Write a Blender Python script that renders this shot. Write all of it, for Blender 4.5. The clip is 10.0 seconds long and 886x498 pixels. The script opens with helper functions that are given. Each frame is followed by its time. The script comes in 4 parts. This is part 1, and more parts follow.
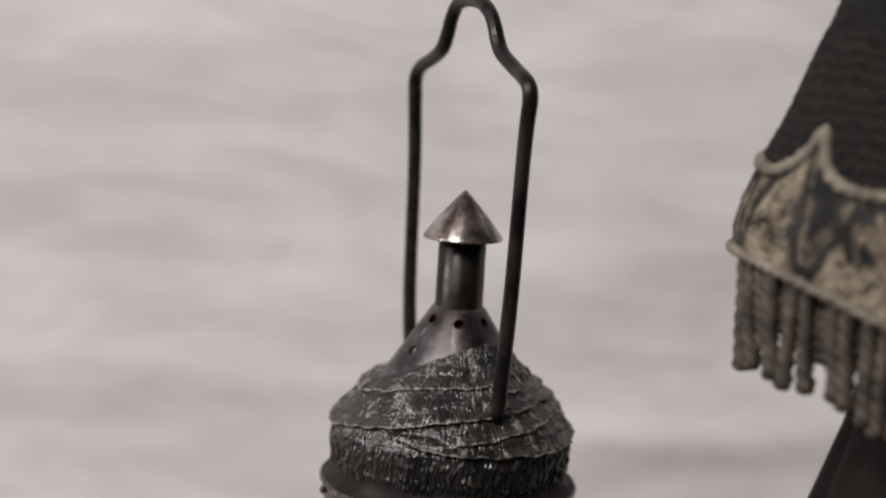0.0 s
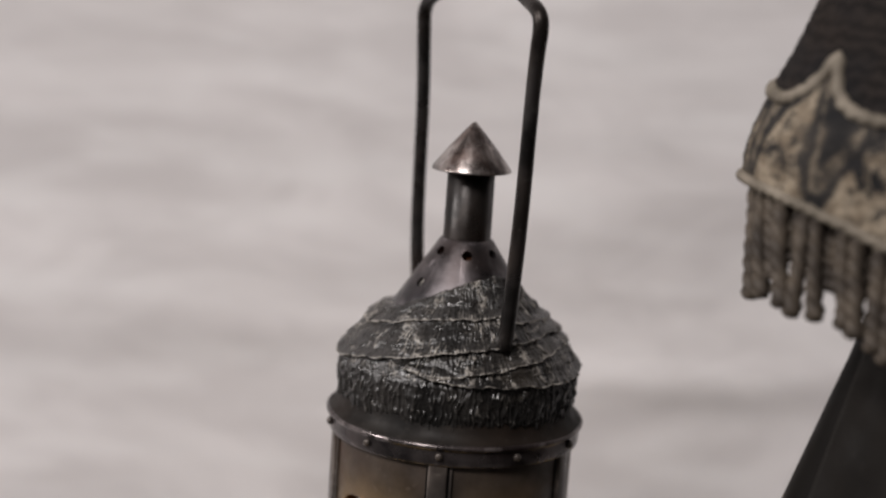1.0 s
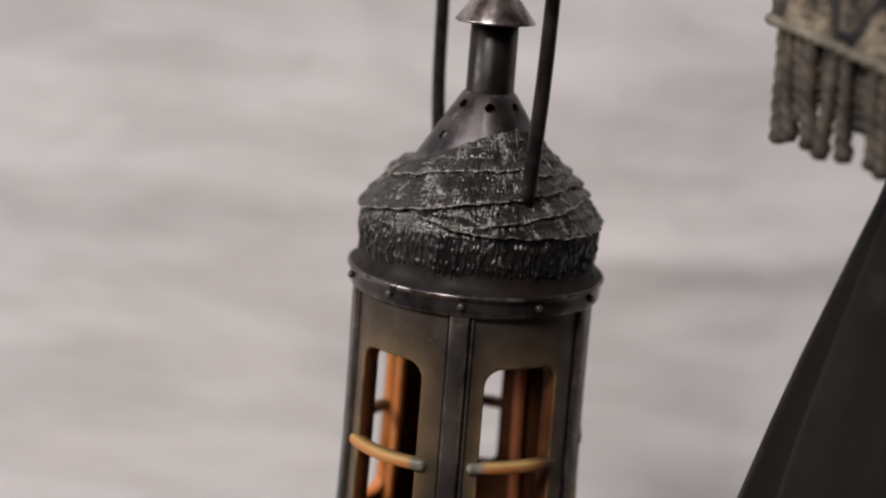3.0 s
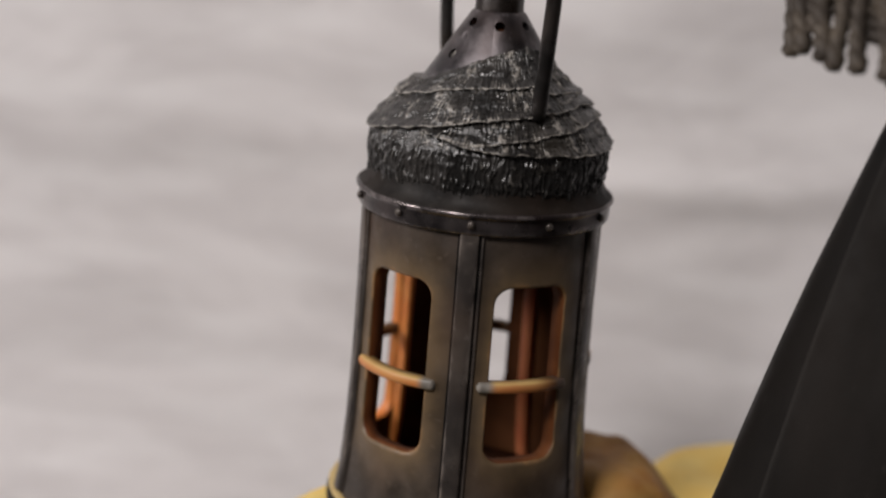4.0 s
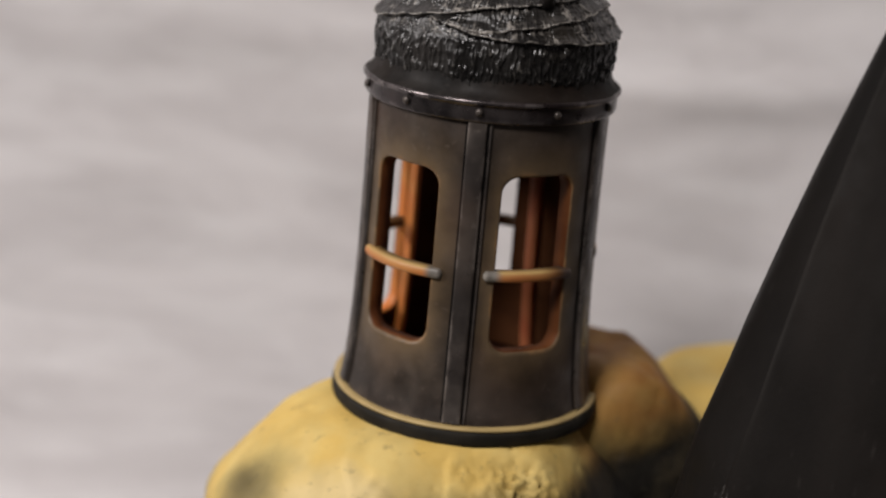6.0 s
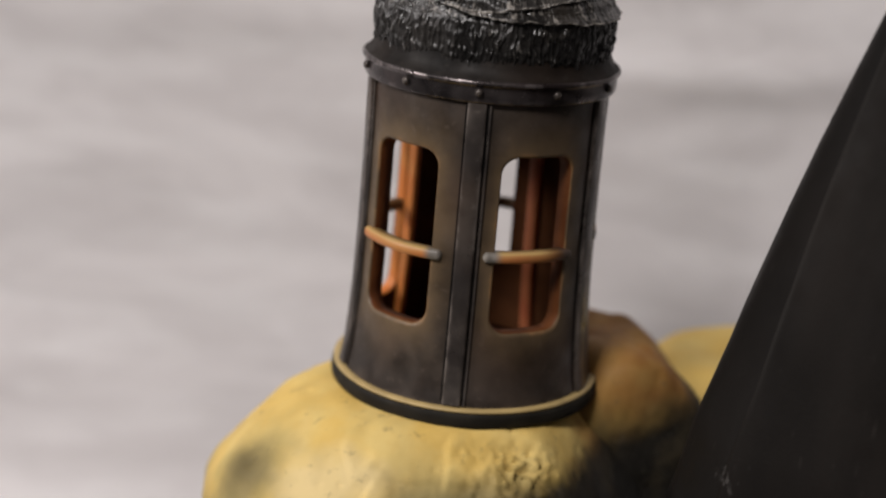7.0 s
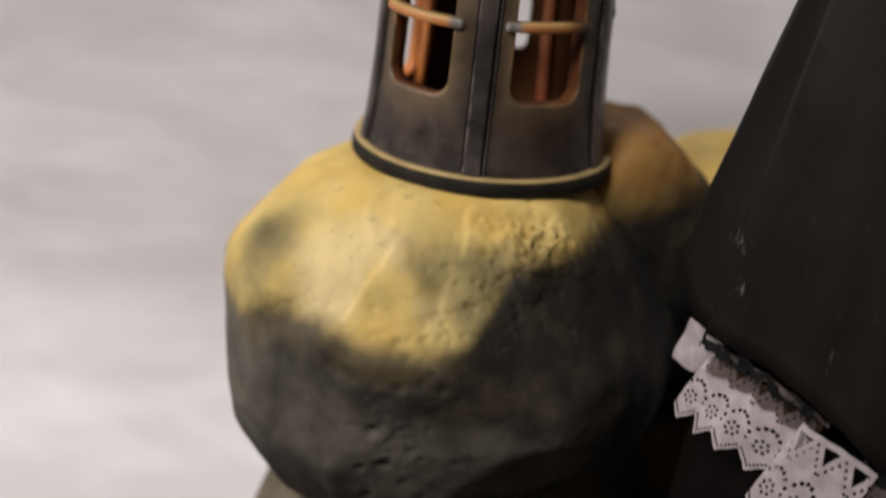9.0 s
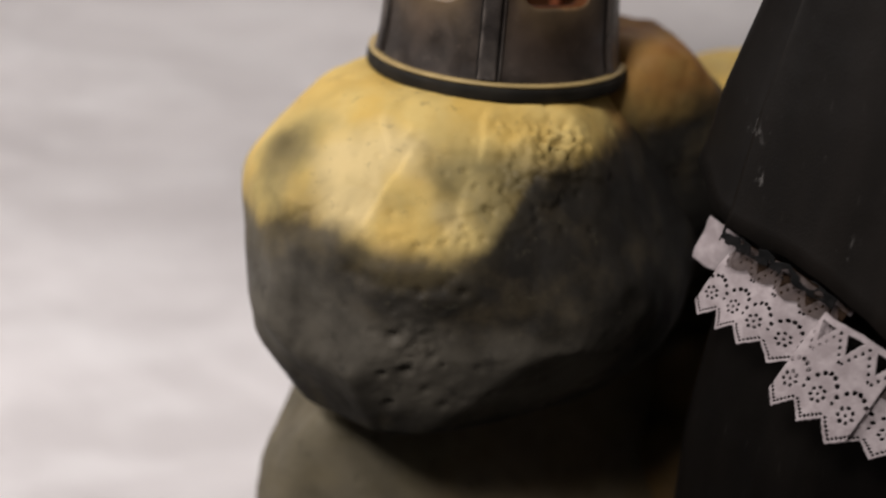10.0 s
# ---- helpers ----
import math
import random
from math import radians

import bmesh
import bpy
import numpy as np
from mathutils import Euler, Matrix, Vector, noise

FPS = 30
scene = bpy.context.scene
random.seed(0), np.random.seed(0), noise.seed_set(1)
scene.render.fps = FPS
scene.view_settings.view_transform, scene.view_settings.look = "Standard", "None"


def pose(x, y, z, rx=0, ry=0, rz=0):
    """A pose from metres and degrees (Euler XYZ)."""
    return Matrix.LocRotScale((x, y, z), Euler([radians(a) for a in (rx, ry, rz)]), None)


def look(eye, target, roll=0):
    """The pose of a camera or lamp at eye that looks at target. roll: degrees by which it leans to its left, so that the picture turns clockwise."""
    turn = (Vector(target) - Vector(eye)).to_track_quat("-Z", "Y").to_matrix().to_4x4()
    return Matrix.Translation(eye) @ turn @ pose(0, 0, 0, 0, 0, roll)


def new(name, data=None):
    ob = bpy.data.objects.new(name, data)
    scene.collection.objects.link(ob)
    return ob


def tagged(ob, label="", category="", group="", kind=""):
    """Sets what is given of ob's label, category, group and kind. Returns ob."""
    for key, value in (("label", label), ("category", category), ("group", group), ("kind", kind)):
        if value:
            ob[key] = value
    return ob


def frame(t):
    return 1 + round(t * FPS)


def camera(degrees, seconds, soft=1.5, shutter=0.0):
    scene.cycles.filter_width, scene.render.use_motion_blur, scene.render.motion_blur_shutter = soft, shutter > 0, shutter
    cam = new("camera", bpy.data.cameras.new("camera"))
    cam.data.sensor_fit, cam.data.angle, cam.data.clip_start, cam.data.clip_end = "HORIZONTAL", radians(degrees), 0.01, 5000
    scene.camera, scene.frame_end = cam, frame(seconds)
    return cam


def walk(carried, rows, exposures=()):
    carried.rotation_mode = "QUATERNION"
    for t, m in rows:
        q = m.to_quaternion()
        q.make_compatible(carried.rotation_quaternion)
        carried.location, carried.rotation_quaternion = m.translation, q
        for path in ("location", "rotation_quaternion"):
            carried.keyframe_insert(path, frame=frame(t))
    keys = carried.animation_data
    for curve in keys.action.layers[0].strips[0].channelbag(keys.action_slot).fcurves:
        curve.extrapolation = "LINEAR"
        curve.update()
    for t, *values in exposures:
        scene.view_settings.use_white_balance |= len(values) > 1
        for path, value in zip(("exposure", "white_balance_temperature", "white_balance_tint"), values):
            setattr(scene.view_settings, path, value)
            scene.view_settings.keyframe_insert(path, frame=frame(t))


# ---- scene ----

CM = 0.01
LENS = 31.3
cam = camera(LENS, 10.0, soft=2.2, shutter=0.4)
cam.data.dof.use_dof = True
cam.data.dof.focus_distance = 0.376
cam.data.dof.aperture_fstop = 6.2
# seconds, place in centimetres, turn in degrees
ROWS = [
    (0, 0.616, -39.108, 20.402, 80.904, -3.501, 2.171),
    (0.2, 0.607, -39.142, 20.273, 80.646, -3.441, 2.186),
    (0.5, 0.588, -39.134, 20.058, 80.305, -3.639, 2.227),
    (0.8, 0.539, -39.139, 19.800, 79.757, -3.798, 2.275),
    (1, 0.486, -39.200, 19.613, 79.564, -3.850, 2.269),
    (1.2, 0.450, -39.205, 19.333, 79.187, -3.999, 2.388),
    (1.5, 0.421, -39.118, 18.794, 78.595, -4.071, 2.401),
    (1.8, 0.370, -39.185, 18.552, 78.089, -3.953, 2.369),
    (2, 0.329, -39.228, 18.299, 77.702, -4.050, 2.551),
    (2.2, 0.314, -39.251, 18.213, 77.299, -4.352, 2.668),
    (3.3, 0.133, -39.412, 17.660, 76.529, -4.176, 2.456),
    (3.5, 0.144, -39.337, 17.524, 76.192, -4.149, 2.654),
    (4, -0.073, -39.514, 16.932, 75.185, -4.206, 2.380),
    (4.2, -0.089, -39.443, 16.706, 74.899, -4.298, 2.443),
    (4.5, -0.115, -39.521, 16.519, 74.521, -4.360, 2.355),
    (4.8, -0.144, -39.650, 16.392, 74.159, -4.203, 2.248),
    (5, -0.143, -39.640, 16.274, 73.760, -4.268, 2.356),
    (5.2, -0.159, -39.688, 16.197, 73.455, -4.200, 2.344),
    (5.5, -0.179, -39.727, 16.063, 73.096, -4.279, 2.526),
    (5.7, -0.221, -39.753, 15.999, 72.701, -4.518, 2.423),
    (6.8, -0.405, -39.815, 15.781, 72.598, -4.475, 1.996),
    (7, -0.358, -39.779, 15.676, 72.352, -4.514, 2.125),
    (7.2, -0.437, -39.888, 15.535, 71.959, -4.408, 1.943),
    (7.5, -0.353, -39.961, 15.343, 71.673, -4.433, 2.153),
    (7.8, -0.412, -40.200, 14.941, 71.275, -4.504, 2.124),
    (8, -0.420, -40.274, 14.697, 70.554, -4.645, 2.230),
    (8.2, -0.525, -40.475, 14.283, 69.912, -5.143, 2.613),
    (8.5, -0.683, -40.730, 13.808, 69.578, -5.523, 2.364),
    (8.8, -0.782, -41.168, 13.233, 69.073, -5.638, 2.116),
    (9, -0.893, -41.567, 12.856, 68.624, -5.590, 2.024),
    (9.2, -0.706, -41.790, 12.407, 67.917, -5.100, 1.403),
    (9.5, -0.438, -42.015, 11.774, 68.106, -4.593, 1.471),
    (9.6, -0.533, -42.127, 11.509, 68.833, -4.561, 1.851),
    (9.7, -0.599, -42.204, 11.292, 68.876, -4.489, 1.741),
    (9.8, -0.664, -42.282, 11.076, 68.858, -4.418, 1.822),
    (9.9, -0.730, -42.359, 10.859, 68.521, -4.346, 1.902),
    (10, -0.747, -42.429, 10.650, 68.594, -4.201, 2.083),
]
walk(cam, [(t, pose(CM * x, CM * y, CM * z, a, b, c)) for t, x, y, z, a, b, c in ROWS], exposures=((0, 0.08), (2, 0.05), (5, 0.04), (8, 0.02), (10, 0.0)))

# ---- light: two unseen lamps added up to the left, in an otherwise dim hall ----
world = bpy.data.worlds.new("world")
scene.world = world
world.use_nodes = True
world.node_tree.nodes["Background"].inputs[0].default_value = (0.95, 0.95, 1.0, 1)
world.node_tree.nodes["Background"].inputs[1].default_value = 0.025


def area_lamp(eye, target, w, h, power, colour):
    data = bpy.data.lights.new("ceiling_panel_light", "AREA")
    data.shape, data.size, data.size_y, data.energy, data.color = "RECTANGLE", w, h, power, colour
    ob = new("ceiling_panel_light", data)
    ob.matrix_world = look(eye, target)
    return ob


area_lamp((-2.60, -0.90, 1.30), (0, 0, 0.0), 0.62, 0.62, 41, (1.0, 0.946, 0.935))
# added fill from the front left
area_lamp((-1.20, -1.98, 2.32), (0, 0, 0.05), 0.80, 0.62, 64.5, (1.0, 0.946, 0.935))

# ---- materials ----


class Nodes:
    """Short forms for the nodes of one material."""

    def __init__(self, name, rough=0.6, metal=0.0):
        self.m = bpy.data.materials.new(name)
        self.m.use_nodes = True
        self.n, self.l = self.m.node_tree.nodes, self.m.node_tree.links
        self.b = self.n["Principled BSDF"]
        self.b.inputs["Roughness"].default_value, self.b.inputs["Metallic"].default_value = rough, metal
        self.co = self.n.new("ShaderNodeTexCoord").outputs["Object"]

    def put(self, sock, value):
        if hasattr(value, "is_output"):
            self.l.new(value, sock)
        elif hasattr(value, "__len__") and len(value) == 3 and sock.type == "RGBA":
            sock.default_value = (*value, 1)
        else:
            sock.default_value = value

    def noise(self, scale, detail=5.0, stretch=None, rough=0.5, distort=0.0):
        t = self.n.new("ShaderNodeTexNoise")
        t.inputs["Scale"].default_value, t.inputs["Detail"].default_value = scale, detail
        t.inputs["Roughness"].default_value, t.inputs["Distortion"].default_value = rough, distort
        co = self.co
        if stretch:
            k = self.n.new("ShaderNodeMapping")
            k.inputs["Scale"].default_value = stretch
            self.l.new(co, k.inputs["Vector"])
            co = k.outputs["Vector"]
        self.l.new(co, t.inputs["Vector"])
        return t.outputs["Fac"]

    def ramp(self, fac, lo, hi, a=0.0, b=1.0):
        r = self.n.new("ShaderNodeMapRange")
        r.interpolation_type = "SMOOTHSTEP"
        for i, v in enumerate((fac, lo, hi, a, b)):
            self.put(r.inputs[i], v)
        return r.outputs[0]

    def mix(self, fac, a, b):
        x = self.n.new("ShaderNodeMix")
        x.data_type = "RGBA"
        self.put(x.inputs[0], fac)
        self.put(x.inputs[6], a)
        self.put(x.inputs[7], b)
        return x.outputs[2]

    def math(self, op, a, b=0.0):
        x = self.n.new("ShaderNodeMath")
        x.operation = op
        self.put(x.inputs[0], a)
        self.put(x.inputs[1], b)
        return x.outputs[0]

    def attr(self, name):
        x = self.n.new("ShaderNodeAttribute")
        x.attribute_name = name
        return x.outputs["Fac"]

    def bump(self, height, strength=0.5, distance=0.0003):
        x = self.n.new("ShaderNodeBump")
        x.inputs["Strength"].default_value, x.inputs["Distance"].default_value = strength, distance
        self.l.new(height, x.inputs["Height"])
        self.l.new(x.outputs["Normal"], self.b.inputs["Normal"])

    def done(self, colour, rough=None):
        self.put(self.b.inputs["Base Color"], colour)
        if rough is not None:
            self.put(self.b.inputs["Roughness"], rough)
        return self.m


def pewter(name, dark, light, brown, rough, metal, halo=False):
    s = Nodes(name, rough, metal)
    c = s.mix(s.ramp(s.noise(90, 7), 0.38, 0.66), dark, light)
    c = s.mix(s.ramp(s.noise(38, 5), 0.45, 0.75, 0.0, 0.7), c, brown)
    c = s.mix(s.ramp(s.noise(420, 3), 0.62, 0.75, 0.0, 0.35), c, [v * 1.9 for v in light])
    if halo:
        k = s.math("MULTIPLY", s.attr("paint"), s.ramp(s.noise(140, 5), 0.2, 0.7, 0.55, 1.0))
        c = s.mix(s.ramp(k, 0.0, 0.8, 0.0, 0.75), c, (0.158, 0.104, 0.052))
        c = s.mix(s.ramp(k, 0.72, 1.0, 0, 0.7), c, (0.34, 0.18, 0.07))
        s.put(s.b.inputs["Metallic"], s.ramp(k, 0.1, 0.9, metal, 0.05))
    worn = s.math("MULTIPLY", s.attr("wear"), s.ramp(s.noise(170, 5, (1, 1, 0.4), 0.65), 0.36, 0.62))
    c = s.mix(s.ramp(worn, 0.2, 1.0, 0.0, 0.8), c, [min(0.6, 2.4 * v) for v in light])
    s.bump(s.math("ADD", s.noise(260, 6), s.math("MULTIPLY", s.noise(1500, 3), 0.3)), 0.35, 0.00025)
    return s.done(c, s.ramp(s.noise(150, 5), 0.3, 0.7, rough - 0.1, rough + 0.15))


CONE = pewter("cone_pewter", (0.045, 0.042, 0.045), (0.23, 0.212, 0.22), (0.10, 0.068, 0.058), 0.36, 0.85)
RING = pewter("ring_metal", (0.012, 0.0105, 0.008), (0.023, 0.020, 0.015), (0.024, 0.018, 0.011), 0.7, 0.05)
BLACKENED = pewter("blackened_metal", (0.0065, 0.0060, 0.0057), (0.019, 0.0165, 0.0148), (0.046, 0.026, 0.018), 0.33, 0.5)
BAND = pewter("band_metal", (0.030, 0.026, 0.027), (0.105, 0.092, 0.09), (0.065, 0.045, 0.043), 0.28, 0.7)
WIRE = pewter("wire_metal", (0.014, 0.0128, 0.0122), (0.042, 0.0375, 0.0355), (0.055, 0.038, 0.029), 0.34, 0.65)
SEAM = pewter("seam_metal", (0.050, 0.042, 0.038), (0.115, 0.098, 0.086), (0.085, 0.058, 0.042), 0.36, 0.45)
NECK = pewter("sooty_collar", (0.006, 0.005, 0.0044), (0.021, 0.0178, 0.0152), (0.026, 0.017, 0.012), 0.6, 0.12)
PANEL = pewter("painted_panel", (0.032, 0.025, 0.021), (0.078, 0.061, 0.050), (0.080, 0.046, 0.031), 0.46, 0.28, True)
for dull in (NECK, RING):
    dull.node_tree.nodes["Principled BSDF"].inputs["Specular IOR Level"].default_value = 0.2


def paint(name, a, b, rough, scale=120.0, bump=0.3, gloss=0.5):
    s = Nodes(name, rough)
    s.b.inputs["Specular IOR Level"].default_value = gloss
    s.bump(s.noise(scale * 4, 5), bump, 0.0002)
    c = s.mix(s.ramp(s.noise(scale, 6), 0.35, 0.68), a, b)
    return s.done(s.mix(s.ramp(s.noise(scale * 6, 3), 0.6, 0.8, 0, 0.4), c, [v * 0.6 for v in a]), rough)


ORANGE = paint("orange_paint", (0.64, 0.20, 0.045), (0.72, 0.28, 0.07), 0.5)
# orange made redder and darker for a post out of direct light
SHADED_RED = paint("shaded_red_paint", (0.30, 0.078, 0.032), (0.38, 0.125, 0.05), 0.5)
# the orange again, with the shade of the window jambs put into it
SHADED_ORANGE = paint("shaded_orange_paint", (0.10, 0.031, 0.009), (0.16, 0.055, 0.017), 0.65, gloss=0.2)
# inside of the lantern: its dimness is part of this colour
INNER_BROWN = paint("inner_brown_paint", (0.055, 0.021, 0.009), (0.082, 0.032, 0.013), 0.85, gloss=0.05)
YELLOW_RIM = paint("yellow_rim_paint", (0.52, 0.38, 0.16), (0.40, 0.29, 0.12), 0.5)

# window bars: orange front, dry-brushed yellow top, bare metal at the ends, some darkened
s = Nodes("window_bar_paint", 0.5)
c = s.mix(s.ramp(s.noise(80, 6), 0.35, 0.68), (0.50, 0.165, 0.045), (0.54, 0.23, 0.07))
c = s.mix(s.math("MULTIPLY", s.attr("top"), s.ramp(s.noise(170, 5), 0.25, 0.6, 0.55, 1.0)), c, (0.50, 0.33, 0.12))
c = s.mix(s.attr("bare"), c, s.mix(s.ramp(s.noise(210, 5), 0.35, 0.65), (0.15, 0.135, 0.115), (0.30, 0.27, 0.235)))
c = s.mix(s.attr("darkened"), c, (0.045, 0.018, 0.008))
s.bump(s.noise(480, 5), 0.3, 0.0002)
WINDOW_BAR = s.done(c, s.ramp(s.noise(150, 4), 0.3, 0.7, 0.4, 0.6))

s = Nodes("streaked_cap", 0.24, 0.9)
c = s.mix(s.ramp(s.noise(230, 5, (1, 1, 0.12), 0.6), 0.36, 0.68), (0.085, 0.073, 0.070), (0.50, 0.46, 0.44))
c = s.mix(s.ramp(s.noise(60, 4, (1, 1, 0.4)), 0.48, 0.68, 0, 0.6), c, (0.17, 0.105, 0.085))
s.bump(s.noise(260, 5, (1, 1, 0.3)), 0.3, 0.0003)
CAP = s.done(c, s.ramp(s.noise(200, 4), 0.3, 0.7, 0.24, 0.40))

# cloth wound round the lantern: dark, with pale dry-brushed threads
s = Nodes("wound_cloth", 0.5, 0.0)
c = s.mix(s.ramp(s.noise(80, 6), 0.35, 0.7), (0.006, 0.0055, 0.005), (0.029, 0.0262, 0.0238))
c = s.mix(s.ramp(s.noise(55, 4), 0.55, 0.75, 0, 0.4), c, (0.075, 0.063, 0.050))
w = s.math("MULTIPLY", s.attr("wear"), s.ramp(s.noise(420, 6, None, 0.65), 0.28, 0.62))
c = s.mix(s.ramp(w, 0.18, 0.92), c, (0.32, 0.295, 0.262))
s.bump(s.math("ADD", s.noise(1000, 4, (1, 1, 0.2)), s.math("MULTIPLY", s.noise(1000, 3, (0.2, 0.2, 1)), 0.6)), 0.5, 0.0004)
s.b.inputs["Specular IOR Level"].default_value = 0.7
CLOTH = s.done(c, s.ramp(s.noise(200, 4), 0.3, 0.7, 0.22, 0.40))

# painted resin boulder: yellow glow of paint over grey
s = Nodes("painted_boulder", 0.75)
grain = s.noise(300, 6)
grey = s.mix(s.ramp(s.noise(45, 7), 0.3, 0.7), (0.0125, 0.0108, 0.0084), (0.025, 0.0218, 0.0170))
grey = s.mix(s.ramp(s.noise(70, 5, None, 0.6), 0.45, 0.75, 0, 0.5), grey, (0.085, 0.066, 0.038))
# lightens the grey by area
grey = s.mix(s.math("MULTIPLY", s.attr("pale_grey"), s.ramp(s.noise(70, 5, None, 0.55), 0.3, 0.65, 0.55, 1.0)), grey, (0.116, 0.103, 0.081))
grey = s.mix(s.ramp(s.noise(150, 4), 0.6, 0.75, 0, 0.5), grey, (0.022, 0.020, 0.018))
olive = s.mix(s.ramp(s.noise(90, 6), 0.35, 0.65), (0.215, 0.18, 0.082), (0.31, 0.25, 0.105))
yell = s.mix(s.ramp(s.noise(60, 6, None, 0.6), 0.35, 0.7), (0.70, 0.475, 0.13), (0.72, 0.54, 0.195))
c = s.mix(s.attr("cream"), yell, (0.74, 0.58, 0.28))
c = s.mix(s.attr("olive"), c, olive)
c = s.mix(s.attr("brown"), c, s.mix(s.ramp(s.noise(80, 6), 0.35, 0.65), (0.27, 0.125, 0.032), (0.36, 0.185, 0.052)))
c = s.mix(s.attr("yellow"), grey, c)
c = s.mix(s.ramp(grain, 0.6, 0.78, 0, 0.35), c, (0.10, 0.09, 0.06))
s.bump(s.math("ADD", grain, s.math("MULTIPLY", s.noise(1100, 4), 0.3)), 0.24, 0.0004)
s.b.inputs["Specular IOR Level"].default_value = 0.2
BOULDER = s.done(c, s.ramp(s.noise(120, 4), 0.3, 0.7, 0.55, 0.8))


def charcoal(name, k, gloss=0.22):
    s = Nodes(name, 0.62)
    c = s.mix(s.ramp(s.noise(60, 6, (1, 1, 0.25)), 0.35, 0.7), [k * v for v in (0.0088, 0.0070, 0.0057)], [k * v for v in (0.0156, 0.0122, 0.0100)])
    c = s.mix(s.ramp(s.noise(900, 3, (1, 1, 0.12)), 0.66, 0.8, 0, 0.25), c, [k * v for v in (0.09, 0.080, 0.072)])
    c = s.mix(s.math("MULTIPLY", s.attr("wear"), s.ramp(s.noise(650, 4, (1, 1, 0.3), 0.7), 0.57, 0.67, 0, 0.42)), c, (0.34, 0.32, 0.30))
    c = s.mix(s.attr("edge"), c, (0.10, 0.095, 0.09))
    s.bump(s.math("ADD", s.noise(500, 5, (1, 1, 0.3)), s.noise(1800, 2)), 0.3, 0.0002)
    s.b.inputs["Specular IOR Level"].default_value = gloss
    return s.done(c, s.ramp(s.noise(90, 4), 0.3, 0.7, 0.52, 0.72))


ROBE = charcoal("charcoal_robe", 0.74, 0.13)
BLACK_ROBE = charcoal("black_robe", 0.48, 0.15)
UNDERSKIRT = charcoal("black_underskirt", 0.35, 0.06)

s = Nodes("woven_shawl", 0.8)
rib = s.n.new("ShaderNodeTexWave")
rib.bands_direction, rib.inputs["Scale"].default_value = "Z", 105
rib.inputs["Distortion"].default_value, rib.inputs["Detail"].default_value, rib.inputs["Detail Scale"].default_value = 7.0, 4, 2.6
s.l.new(s.co, rib.inputs["Vector"])
c = s.mix(rib.outputs["Fac"], (0.0072, 0.0058, 0.0052), (0.0235, 0.0185, 0.0160))
c = s.mix(s.ramp(s.noise(60, 5), 0.35, 0.65, 0, 0.8), c, (0.0095, 0.0095, 0.0108))
c = s.mix(s.ramp(s.noise(25, 4), 0.45, 0.65, 0, 0.6), c, (0.019, 0.014, 0.0112))
patch = s.math("MULTIPLY", s.attr("beige"), s.ramp(s.noise(190, 6, None, 0.7), 0.38, 0.56))
border = s.mix(s.ramp(s.noise(120, 5), 0.35, 0.65), (0.014, 0.014, 0.015), (0.035, 0.032, 0.030))
c = s.mix(s.attr("border"), c, border)
c = s.mix(patch, c, s.mix(s.ramp(s.noise(300, 4), 0.35, 0.65), (0.17, 0.135, 0.097), (0.30, 0.250, 0.186)))
s.bump(s.math("ADD", s.math("MULTIPLY", rib.outputs["Fac"], 0.5), s.noise(500, 5)), 0.45, 0.0004)
s.b.inputs["Specular IOR Level"].default_value = 0.15
SHAWL = s.done(c, 0.8)

CORD = paint("beige_cord", (0.125, 0.106, 0.080), (0.25, 0.215, 0.168), 0.75, 130, 0.6)
TASSEL = paint("tan_tassel", (0.034, 0.0255, 0.0185), (0.098, 0.077, 0.056), 0.7, 130, 0.8)
LACE = paint("white_lace", (0.325, 0.274, 0.276), (0.43, 0.370, 0.372), 0.8, 300, 0.6)
BLACK_LACE = paint("black_lace", (0.006, 0.006, 0.006), (0.014, 0.013, 0.013), 0.6, 300, 0.5)

# see-through net; its brown tint also carries the shade under the hem
NET_AND_SHADE = paint("sheer_net_and_shade", (0.040, 0.024, 0.015), (0.065, 0.040, 0.026), 0.8, 300, 0.3)
NET_AND_SHADE.node_tree.nodes["Principled BSDF"].inputs["Alpha"].default_value = 0.34
NET_AND_SHADE.node_tree.nodes["Principled BSDF"].inputs["Specular IOR Level"].default_value = 0.05
BLACK_LACE.node_tree.nodes["Principled BSDF"].inputs["Specular IOR Level"].default_value = 0.1
s = Nodes("white_backdrop", 0.85)
c = s.mix(s.ramp(s.noise(18, 7, (0.5, 1, 1.5), 0.6, 0.8), 0.36, 0.66), (0.68, 0.65, 0.645), (0.82, 0.79, 0.785))
c = s.mix(s.ramp(s.noise(42, 5, (0.4, 1, 1.5)), 0.45, 0.72, 0, 0.6), c, (0.88, 0.86, 0.855))
s.bump(s.noise(60, 5, (0.4, 1, 1.4)), 0.3, 0.002)
BACKDROP = s.done(c)
HALL = paint("hall_plaster", (0.25, 0.24, 0.235), (0.29, 0.28, 0.275), 0.9, 5, 0.2)
PLASTER = paint("room_plaster", (0.036, 0.035, 0.034), (0.048, 0.046, 0.045), 0.9, 6, 0.2)

# ---- mesh helpers; lengths in centimetres ----


def part(name, bm, mat, parent=None, label="", smooth=True):
    me = bpy.data.meshes.new(name)
    bm.to_mesh(me)
    bm.free()
    me.shade_smooth() if smooth else me.shade_flat()
    for m in (mat if isinstance(mat, (list, tuple)) else [mat]):
        me.materials.append(m)
    ob = new(name, me)
    ob.parent = parent
    if label:
        tagged(ob, label)
    return ob


def store(ob, name, values):
    ob.data.attributes.new(name, "FLOAT", "POINT").data.foreach_set("value", np.asarray(values, dtype=np.float32))


